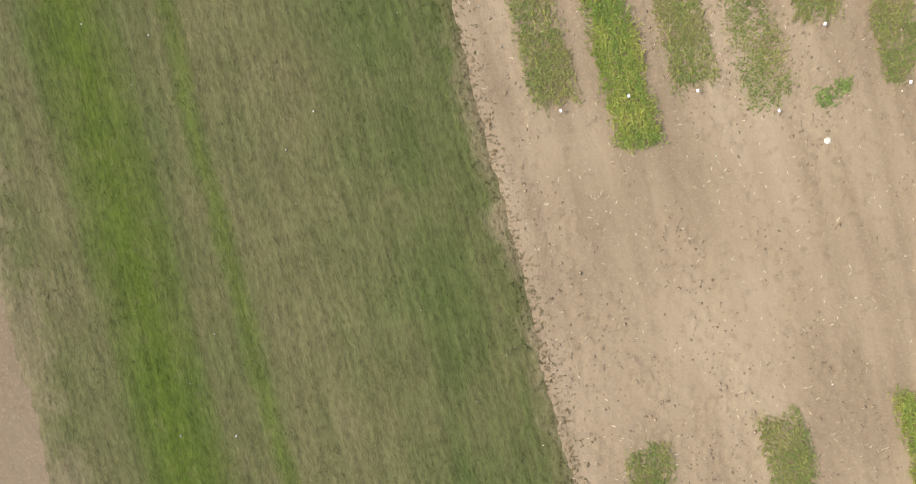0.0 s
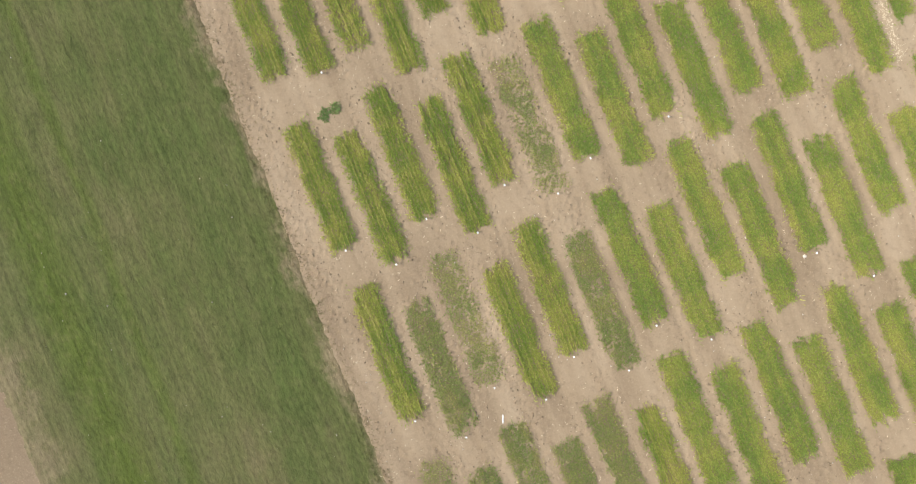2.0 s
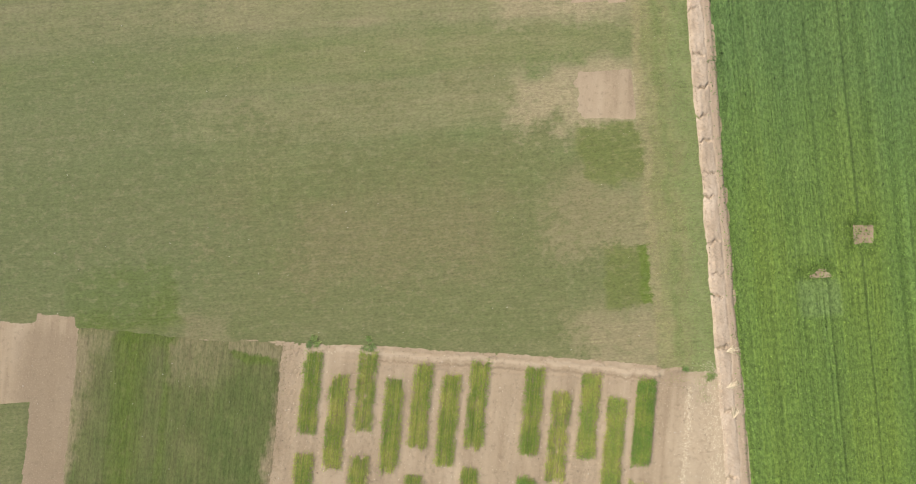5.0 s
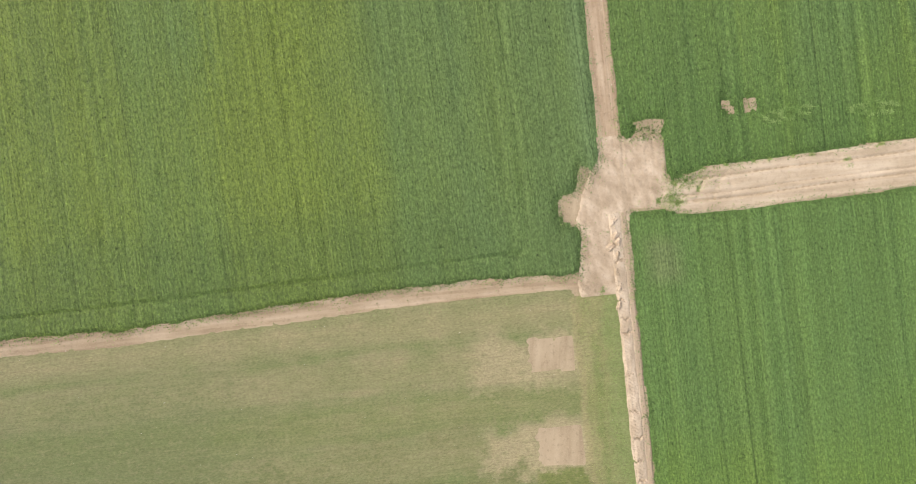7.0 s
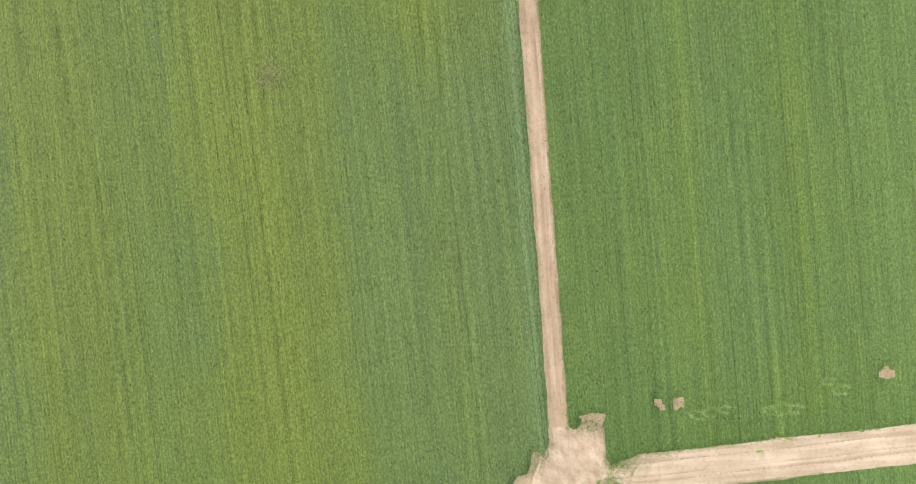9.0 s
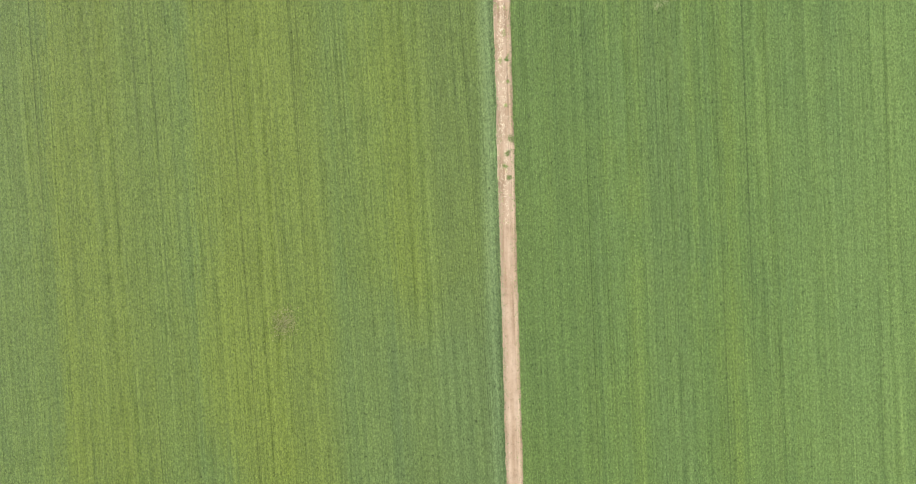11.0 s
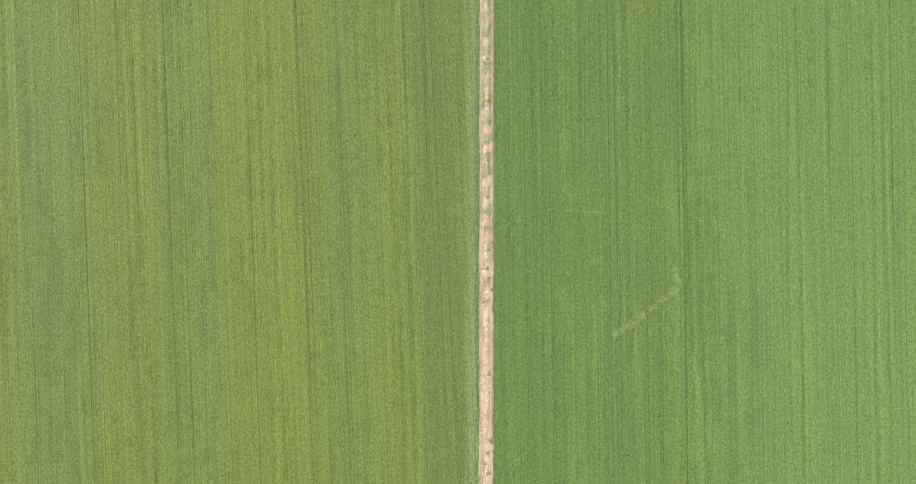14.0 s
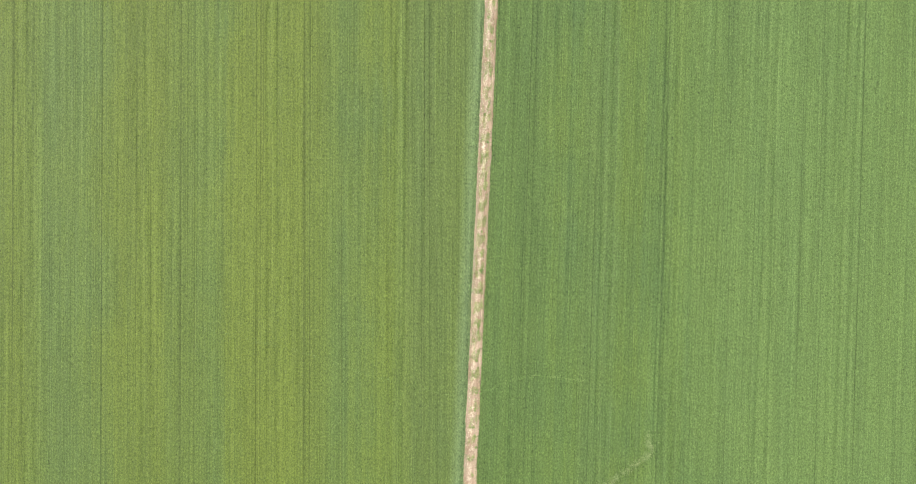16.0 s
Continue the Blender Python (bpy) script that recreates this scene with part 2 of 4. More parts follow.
def meadow_material(name, dry, olive, lush, turn, stretch, bands=(), zones=(), on_plan=False, single=True):
    n = Nodes(name, 0.85, 0.15)
    long = n.noise(n.mapped(stretch, turn), 1.0, 4)
    patch = n.noise(n.mapped(), 0.28, 5, 0.6)
    fine = n.noise(n.mapped((0.7, 1.5, 1), turn), 5.0, 4, 0.7)
    clump = n.noise(n.mapped((0.8, 1.3, 1), turn), 1.6, 4, 0.65)
    f = n.math("ADD", n.math("MULTIPLY", long, 0.3), n.math("ADD", n.math("MULTIPLY", patch, 0.35), n.math("MULTIPLY", clump, 0.35)))
    c = n.ramp(f, (0.39, dry), (0.49, olive), (0.60, lush))
    sep = n.t.nodes.new("ShaderNodeSeparateXYZ")
    n.put(n.mapped((1, 1, 1), turn, (PO[0], PO[1], 0)), sep.inputs[0])
    wob = n.math("MULTIPLY", n.math("SUBTRACT", patch, 0.5), 1.0)
    for mid, half, tone, much, start in bands:
        d = n.math("ABSOLUTE", n.math("SUBTRACT", n.math("ADD", sep.outputs[0], wob), mid))
        near = n.math("SUBTRACT", 1.0, n.math("DIVIDE", d, half), True)
        if start:
            near = n.math("MULTIPLY", near, n.math("MULTIPLY", n.math("SUBTRACT", start, sep.outputs[1]), 0.06, True))
        c = n.mix(n.math("MULTIPLY", n.math("POWER", near, 0.6), much), c, tone)
    c = n.zone(c, n.mapped((1, 1, 1), turn, (PO[0], PO[1], 0)) if on_plan else n.pos,
               n.math("SUBTRACT", n.math("ADD", n.math("MULTIPLY", clump, 0.6), n.math("MULTIPLY", patch, 1.4)), 1.0), zones)
    if single:
        leaf = n.geo.outputs["Random Per Island"]
        c = n.mix(0.8, c, n.ramp(leaf, (0.0, 1.0), (0.6, 1.25), (1.0, 1.6)), "MULTIPLY")
    c = n.mix(n.math("MULTIPLY", n.ramp(clump, (0.50, 0.0), (0.66, 1.0)), 0.30), c, tuple(v * 1.0 for v in dry))
    c = n.mix(n.math("MULTIPLY", n.ramp(clump, (0.34, 1.0), (0.50, 0.0)), 0.35), c, tuple(v * 0.85 for v in lush))
    drag = n.noise(n.mapped((0.22, 2.6, 1), turn), 1.0, 4, 0.6)
    c = n.mix(0.65 if stretch[0] < 1 else 0.3, c, n.ramp(drag, (0.34, 0.72), (0.5, 1.0), (0.68, 1.28)), "MULTIPLY")
    c = n.mix(0.55, c, n.ramp(fine, (0.3, 0.48), (0.5, 1.0), (0.72, 1.4)), "MULTIPLY")
    n.bump(fine, 0.06, 0.7)
    return n.done(c, 0.45 if single else 0.0)


def meadow_pair(name, *args):
    """The sod's material and that of its single blades."""
    return meadow_material(name + "_sod", *args, single=False), meadow_material(name + "_blades", *args)


GRASS_W = meadow_pair("thin_grass_west", (0.170, 0.150, 0.073), (0.117, 0.126, 0.045), (0.076, 0.108, 0.028), -BEAR, (0.8, 7, 1),
                      ((-6.6, 3.6, (0.185, 0.164, 0.082), 0.55, -34.0), (-13.8, 1.2, (0.17, 0.155, 0.075), 0.4, 0), (-11.5, 1.5, (0.084, 0.126, 0.012), 0.85, 0),
                       (-8.6, 0.4, (0.092, 0.132, 0.018), 0.7, 0), (-2.6, 2.3, (0.070, 0.104, 0.028), 0.25, 0)),
                      ((-8.6, -4.4, -3.0, 3.0, 1.2, (0.205, 0.178, 0.095), 0.7), (-15.4, -8.5, -0.3, 6.0, 0.6, (0.084, 0.124, 0.018), 0.6),
                       (-4.4, 1.0, -0.15, 3.0, 0.35, (0.225, 0.190, 0.105), 0.8), (-4.2, 0.5, -0.95, -0.2, 0.3, (0.088, 0.130, 0.018), 0.8),
                       (-15.8, -13.2, -1.2, 1.6, 0.5, (0.205, 0.178, 0.095), 0.7),
                       (-15.4, 1, -40, -1, 4.0, (0.098, 0.122, 0.037), 0.4), (-4.3, -0.2, -60, -2, 0.5, (0.076, 0.110, 0.028), 0.2), (-0.3, 3.0, -95, 0, 0.9, (0.285, 0.225, 0.140), 0.85), (-19, -14.9, -95, 0, 1.0, (0.235, 0.195, 0.112), 0.85)), True)
GRASS_N = meadow_pair("thin_grass_north", (0.268, 0.230, 0.130), (0.190, 0.192, 0.090), (0.140, 0.168, 0.064), radians(90), (1.3, 14, 1),
                      ((31.0, 2.0, (0.29, 0.245, 0.135), 0.55, 0), (26.6, 1.8, (0.29, 0.245, 0.135), 0.35, 0), (18.0, 2.0, (0.28, 0.24, 0.13), 0.3, 0),
                       (22.4, 2.0, (0.16, 0.18, 0.06), 0.35, 0), (13.2, 2.4, (0.15, 0.175, 0.06), 0.4, 0)),
                      ((-2000, -5, -60, -23, 9.0, (0.130, 0.143, 0.054), 0.75), (-31, -15, -35, -28.5, 3.0, (0.190, 0.165, 0.082), 0.55),
                       (-48, -34, -31.5, -26.5, 3.0, (0.190, 0.165, 0.082), 0.45), (-48.2, -40.3, -37.8, -32.6, 1.0, (0.084, 0.126, 0.018), 0.7),
                       (-40.5, -36.2, -41, -36.3, 1.2, (0.205, 0.178, 0.095), 0.65), (-11.5, -1, -34, -28.6, 2.2, (0.240, 0.205, 0.110), 0.6),
                       (-10.5, -1, -45, -38.4, 2.4, (0.270, 0.225, 0.128), 0.75), (-13, -2, -24.3, -19.5, 1.8, (0.310, 0.260, 0.152), 0.9),
                       (-14, -2, -15.8, -11.2, 1.8, (0.310, 0.260, 0.152), 0.85), (-8.7, -4, -28.7, -24.2, 0.4, (0.128, 0.152, 0.042), 0.75),
                       (-2000, -36, -36, -14, 6.0, (0.132, 0.156, 0.064), 0.6), (-7.4, -4, -38.3, -33.6, 0.5, (0.118, 0.142, 0.036), 0.75), (-4.7, -3.9, -38.3, -33.6, 0.2, (0.100, 0.150, 0.020), 0.7),
                       (-3.9, 2, -60, -8, 0.4, (0.225, 0.226, 0.092), 0.6), (-2.3, -1.7, -60, -12, 0.5, (0.135, 0.185, 0.055), 0.5), (-1.1, 2, -60, -8, 0.9, (0.170, 0.225, 0.078), 0.5), (-3.95, -3.3, -39, -8, 0.3, (0.275, 0.235, 0.125), 0.6)))
GRASS_EDGE = meadow_pair("grass_verge", (0.33, 0.285, 0.140), (0.245, 0.250, 0.100), (0.165, 0.220, 0.072), 0.0, (0.6, 7, 1))
GRASS_LUSH = meadow_pair("lush_grass", (0.250, 0.280, 0.110), (0.205, 0.265, 0.088), (0.150, 0.225, 0.070), 0.0, (0.6, 5, 1))


def leaf_material(name, dark, mid, light):
    """Leaves of small stands: patchy along the stand, each leaf a little different."""
    n = Nodes(name, 0.6, 0.25)
    patch = n.noise(n.mapped(), 0.55, 3)
    rnd = n.t.nodes.new("ShaderNodeObjectInfo").outputs["Random"]
    tuft = n.noise(n.mapped(), 2.4, 3, 0.6)
    f = n.math("ADD", n.math("ADD", n.math("MULTIPLY", patch, 0.67), n.math("MULTIPLY", tuft, 0.18)), n.math("MULTIPLY", rnd, 0.15))
    c = n.ramp(f, (0.41, dark), (0.51, mid), (0.63, light))
    leaf = n.geo.outputs["Random Per Island"]
    c = n.mix(0.9, c, n.ramp(leaf, (0.0, 0.76), (0.6, 1.03), (1.0, 1.40)), "MULTIPLY")
    return n.done(c, 0.4)


LEAF_PLOT = leaf_material("plot_leaves", (0.225, 0.310, 0.062), (0.315, 0.370, 0.078), (0.430, 0.440, 0.110))
LEAF_PLOT_LUSH = leaf_material("plot_leaves_lush", (0.190, 0.305, 0.062), (0.265, 0.355, 0.074), (0.360, 0.405, 0.092))
LEAF_PLOT_BRIGHT = leaf_material("plot_leaves_bright", (0.240, 0.335, 0.076), (0.325, 0.395, 0.090), (0.430, 0.450, 0.115))
LEAF_PLOT_DULL = leaf_material("plot_leaves_dull", (0.230, 0.285, 0.088), (0.285, 0.315, 0.100), (0.345, 0.330, 0.125))
LEAF_OLD = leaf_material("yellowed_leaves", (0.36, 0.375, 0.095), (0.42, 0.405, 0.115), (0.48, 0.44, 0.15))
LEAF_WEED = leaf_material("weed_leaves", (0.17, 0.26, 0.08), (0.25, 0.34, 0.10), (0.34, 0.40, 0.14))
LEAF_LYING = leaf_material("lying_leaves", (0.21, 0.29, 0.11), (0.25, 0.32, 0.13), (0.30, 0.34, 0.16))
LEAF_SWIRL = leaf_material("swirled_leaves", (0.17, 0.27, 0.075), (0.22, 0.32, 0.10), (0.27, 0.36, 0.13))
LEAF_WITHERED = leaf_material("withered_leaves", (0.28, 0.29, 0.12), (0.36, 0.34, 0.17), (0.44, 0.38, 0.21))
LEAF_TRACK = leaf_material("track_weed_leaves", (0.15, 0.24, 0.07), (0.24, 0.32, 0.10), (0.33, 0.38, 0.15))


def plain_material(name, colour, rough=0.7, vary=0.25):
    n = Nodes(name, rough, 0.3)
    f = n.noise(n.mapped(), 14.0, 4)
    c = n.ramp(f, (0.3, tuple(v * (1 - vary) for v in colour)), (0.7, tuple(min(1, v * (1 + vary)) for v in colour)))
    leaf = n.geo.outputs["Random Per Island"]
    c = n.mix(0.7, c, n.ramp(leaf, (0.0, 0.75), (1.0, 1.2)), "MULTIPLY")
    return n.done(c)


STRAW = plain_material("dry_straw", (0.66, 0.57, 0.40), 0.7)
CHALK = plain_material("pale_stone", (0.64, 0.59, 0.50), 0.8)
CLOD = plain_material("soil_clod", (0.335, 0.260, 0.175), 0.95, 0.35)
LABEL = plain_material("white_plastic", (0.85, 0.85, 0.83), 0.45, 0.04)
STAKE = plain_material("weathered_wood", (0.42, 0.33, 0.22), 0.8)


# ---- mesh helpers ----
def mesh_from(name, verts, faces, material, second=None, split=0):
    """A mesh from an (n, 3) array and an (m, 3 or 4) array of corners; faces from split on take the second material."""
    me = bpy.data.meshes.new(name)
    verts, faces = np.asarray(verts, np.float32), np.asarray(faces, np.int32)
    k = faces.shape[1]
    me.vertices.add(len(verts))
    me.vertices.foreach_set("co", verts.ravel())
    me.loops.add(faces.size)
    me.loops.foreach_set("vertex_index", faces.ravel())
    me.polygons.add(len(faces))
    me.polygons.foreach_set("loop_start", np.arange(0, faces.size, k, dtype=np.int32))
    me.update(calc_edges=True)
    me.validate()
    me.materials.append(material)
    if second:
        me.materials.append(second)
        me.polygons.foreach_set("material_index", (np.arange(len(faces)) >= split).astype(np.int32))
    return me


def joined(*pieces):
    """Joins (verts, faces) pieces into one set of triangles."""
    vs, fs, at = [], [], 0
    for v, f in pieces:
        f = np.asarray(f, np.int32)
        if f.shape[1] == 4:
            f = np.concatenate([f[:, [0, 1, 2]], f[:, [0, 2, 3]]])
        vs.append(np.asarray(v, np.float32))
        fs.append(f + at)
        at += len(v)
    return np.concatenate(vs), np.concatenate(fs)


def cover(inside, x, y, reach):
    """How much of the neighbourhood of each point lies inside, 0 to 1."""
    total = 2.0 * inside(x, y)
    for k in range(6):
        a = math.pi / 3 * k
        total = total + inside(x + reach * math.cos(a), y + reach * math.sin(a))
        total = total + inside(x + 0.55 * reach * math.cos(a + 0.5), y + 0.55 * reach * math.sin(a + 0.5))
    return total / 14.0


def sheet(xs, ys, inside, height, sink=0.0, turned=False, reach=0.22):
    """A height field of quads where inside holds; towards its rim it slopes down to sink. turned: xs, ys along the plots' axes."""
    X, Y = np.meshgrid(xs, ys, indexing="ij")
    if turned:
        X, Y = plan(X, Y)
    base = inside(X, Y)
    step = min(xs[1] - xs[0], ys[1] - ys[0])
    mixed = np.zeros(base.shape, bool)
    for k in range(1, 2 + int(reach / step)):
        for axis in (0, 1):
            edge = base != np.roll(base, k, axis)
            mixed |= edge | np.roll(edge, -k, axis)
    share = base.astype(float)
    share[mixed] = cover(inside, X[mixed], Y[mixed], reach)
    Z = sink + (height(X, Y) - sink) * np.clip((share - 0.2) / 0.55, 0, 1)
    there = share > 0.2
    keep = there[:-1, :-1] | there[1:, :-1] | there[:-1, 1:] | there[1:, 1:]
    ids = np.arange(X.size).reshape(X.shape)
    quads = np.stack([ids[:-1, :-1], ids[1:, :-1], ids[1:, 1:], ids[:-1, 1:]], -1)[keep]
    used, back = np.unique(quads, return_inverse=True)
    return np.stack([X, Y, Z], -1).reshape(-1, 3)[used], back.reshape(-1, 4)


def blades(x, y, z, length, width, lift, r, droop=0.8, along=None):
    """One bent, pointed leaf (two triangles) at each point: it rises and then arches over sideways."""
    n = len(x)
    a = r.uniform(0, 2 * math.pi, n) if along is None else math.pi / 2 * r.choice((-1, 1), n) + r.normal(0, along, n)
    dx, dy = np.cos(a), np.sin(a)
    ln, wd = length * r.uniform(0.6, 1.25, n), width * r.uniform(0.7, 1.3, n)
    up = lift * r.uniform(0.6, 1.2, n)
    v = np.zeros((n, 4, 3), np.float32)
    for k, (out, rise, side) in enumerate(((0.0, 0.0, 0.0), (0.5, 0.9, -0.5), (0.5, 0.9, 0.5), (1.0, droop, 0.0))):
        v[:, k, 0] = x + dx * ln * out - dy * wd * side
        v[:, k, 1] = y + dy * ln * out + dx * wd * side
        v[:, k, 2] = z + up * rise
    base = np.arange(n)[:, None] * 4
    return v.reshape(-1, 3), np.concatenate([base + np.array([0, 2, 1]), base + np.array([1, 2, 3])])


def lumps(x, y, z, size, flat, r):
    """An uneven eight-sided lump at each point."""
    n = len(x)
    unit = np.array([(1, 0, 0), (0, 1, 0), (-1, 0, 0), (0, -1, 0), (0, 0, 1), (0, 0, -0.6)], np.float32)
    a = r.uniform(0, 2 * math.pi, n)
    s = size[:, None] * r.uniform(0.6, 1.3, (n, 3))
    s[:, 2] *= flat
    loc = unit[None] * s[:, None] * r.uniform(0.75, 1.25, (n, 6, 1))
    v = np.empty_like(loc)
    v[..., 0] = loc[..., 0] * np.cos(a)[:, None] - loc[..., 1] * np.sin(a)[:, None] + x[:, None]
    v[..., 1] = loc[..., 0] * np.sin(a)[:, None] + loc[..., 1] * np.cos(a)[:, None] + y[:, None]
    v[..., 2] = loc[..., 2] + (z + 0.3 * s[:, 2])[:, None]
    tri = np.array([(0, 1, 4), (1, 2, 4), (2, 3, 4), (3, 0, 4), (1, 0, 5), (2, 1, 5), (3, 2, 5), (0, 3, 5)])
    return v.reshape(-1, 3), (np.arange(n)[:, None, None] * 6 + tri).reshape(-1, 3)


def part(name, me, parent, label=""):
    ob = new(name, me)
    ob.parent = parent
    return tagged(ob, label)


def stretch_axis(lo, hi, step, far):
    """Even steps from lo to hi, then ever wider ones out to far on both sides."""
    mid = list(np.arange(lo, hi + step / 2, step))
    out, d = [], step
    while mid[-1] + sum(out) < far:
        d *= 1.6
        out.append(d)
    right = list(mid[-1] + np.cumsum(out))
    left = list(mid[0] - np.cumsum(out))[::-1]
    return np.array(left + mid + right)


# ---- the ground ----
xs, ys = stretch_axis(-96, 96, 2.0, 2600), stretch_axis(-126, 186, 2.0, 2600)
near = lambda x, y: np.clip(1 - np.maximum(np.abs(x) - 100, np.abs(y - 30) - 160) / 40, 0, 1)
v, f = sheet(xs, ys, lambda x, y: np.full(x.shape, True), lambda x, y: near(x, y) * 0.02 * wave(x, y, 9, 3) - 0.02)
ground = tagged(new("ground", mesh_from("ground", v, f, SOIL)), "bare dry tan soil between the plots and fields", "ground", kind="structure")


# ---- farm track between the fields, wheel ruts on the soil ----
def track_height(x, y):
    rut = np.exp(-((x - 2.02 - 0.05 * np.sin(y * 0.21)) / 0.05) ** 2) + 0.7 * np.exp(-((x - 1.86 - 0.04 * np.sin(y * 0.17 + 1)) / 0.04) ** 2)
    soft = 0.5 * np.exp(-((x - 0.75) / 0.16) ** 2)
    return 0.035 + 0.018 * wave(x, y, 1.3, 21, 4) - 0.05 * rut - 0.02 * soft


track_xs = np.arange(0.05, 2.75, 0.075)
v, f = sheet(track_xs, np.arange(4.0, 186, 0.25),
             lambda x, y: (x > 0.25 + 0.10 * wave(y, y * 0, 6, 5)) & (x < 2.5 + 0.10 * wave(y, y * 0, 5, 6)), track_height, -0.06)
tagged(new("track", mesh_from("track", v, f, SOIL_TRACK)), "narrow tan dirt track with wheel ruts between two fields", "dirt track", kind="structure")

# the crossing: broad trampled soil where the tracks meet
def crossing_height(x, y):
    z = 0.06 + 0.016 * wave(x, y, 1.3, 23, 5) + 0.024 * wave(x, y, 0.45, 26, 3)
    z = z - 0.05 * np.exp(-((x - 2.45 - 0.06 * np.sin(y * 1.3)) / 0.07) ** 2) * (y > -1) - 0.03 * np.exp(-((x - 1.7 - 0.08 * np.sin(y * 0.9)) / 0.06) ** 2)
    dash = np.exp(-(((x + 0.1 * wave(x, y, 2, 24)) % 0.72 - 0.36) / 0.06) ** 2) * (wave(x * 2, y, 1.5, 25, 2) > 0.0)
    return z - 0.06 * dash * (x > 2.7) - 0.03 * dash * (x < -0.5)


v, f = sheet(np.arange(-3.4, 7.2, 0.12), np.arange(-8.2, 6.9, 0.12),
             lambda x, y: ((x > -2.2 + 0.25 * wave(y, x * 0, 2, 9) - 0.13 * np.clip(-y, 0, 6) + 0.45 * np.clip(y - 0.5, 0, 4)) & (x < 2.55))
             | ((x > 2.4) & (x < 6.5) & (y > 0.1 - 0.1 * x) & (y < 6.4)),
             crossing_height, -0.06)
tagged(new("track_crossing", mesh_from("track_crossing", v, f, SOIL_CROSS)), "trampled pale soil where farm tracks meet", "dirt track", kind="structure")

# the broad pale side road, ruts along it
def drift(x):
    """The side road bears a little to the north."""
    return 0.031 * np.clip(x - 13, 0, 80)


def road_height(x, y):
    y = y - drift(x)
    z = 0.09 + 0.02 * wave(x, y, 2.0, 13, 3)
    for mid, wide, deep in ((1.95, 0.10, 0.10), (0.45, 0.09, 0.08), (-0.15, 0.11, 0.10), (2.9, 0.08, 0.05)):
        line = y - mid - 0.06 * np.sin(x * 0.35 + mid)
        z = z - 1.5 * deep * np.exp(-(line / wide) ** 2) * (0.75 + 0.5 * (np.sin(x * 2 * math.pi / 0.62 + mid * 3) > 0.2))
    # loose furrows across the lane, and two turning tracks at its mouth
    z = z - 0.10 * np.exp(-(((x + 0.15 * y) % 1.35 - 0.6) / 0.10) ** 2) * np.exp(-((y - 1.2) / 0.55) ** 4) * (wave(x, y, 3.0, 14, 2) > -0.1)
    for bend in (9.2, 10.9):
        z = z - 0.09 * np.exp(-((x - bend - 0.35 * (y - 0.5) - 0.22 * (y - 0.5) ** 2) / 0.12) ** 2) * (y > -0.3)
    return z


v, f = sheet(np.arange(6.0, 96, 0.2), np.arange(-1.9, 6.2, 0.1),
             lambda x, y: (y - drift(x) > -1.45 + 0.25 * np.clip(8.5 - x, 0, 3) + 0.05 * wave(x, x * 0, 7, 11)) & (y - drift(x) < np.minimum(3.05, 1.7 + 0.28 * (x - 6.0)) + 0.06 * wave(x, x * 0, 9, 12)),
             road_height, -0.06)
tagged(new("side_road", mesh_from("side_road", v, f, SOIL_PALE)), "pale dry dirt road with parallel wheel ruts", "dirt road", kind="structure")

# the narrow path between meadow and field, wandering a little
def path_north(x):
    return np.interp(x, (-57, -47, -38, -30, -22, -13, -5), (-6.6, -6.9, -6.45, -6.15, -5.7, -5.7, -6.0))


def path_south(x):
    return np.interp(x, (-57, -47, -38, -30, -22, -13, -4), (-7.85, -8.05, -7.65, -7.5, -7.15, -7.0, -7.1))


v, f = sheet(np.arange(-120, -1.0, 0.3), np.arange(-8.6, -5.0, 0.12),
             lambda x, y: (y > path_south(x) - 0.25) & (y < path_north(x) + 0.25),
             lambda x, y: 0.03 + 0.03 * wave(x, y, 1.6, 17, 4) - 0.03 * np.exp(-((y + 6.9) / 0.12) ** 2), -0.06)
tagged(new("field_path", mesh_from("field_path", v, f, SOIL_PATH)), "narrow dirt path along the edge of a crop field", "dirt path", kind="structure")


# ---- the refilled trench: a low ridge of cracked soil beside a smooth strip ----
CRACKS = [(-3.4, 0.3), (-5.1, 0.5), (-8.9, 0.35), (-10.6, 0.3), (-12.0, 0.35), (-16.0, 0.25), (-19.5, 0.3), (-22.0, 0.45), (-24.2, 0.4),
          (-26.2, 0.45), (-28.6, 0.3), (-30.4, 0.45), (-33.9, 0.35), (-36.4, 0.3), (-38.0, 0.4), (-41.9, 0.6), (-46.8, 0.3), (-51.8, 0.5),
          (-53.2, 0.5), (-57.9, 0.4), (-63.0, 0.6), (-66.5, 0.5)]


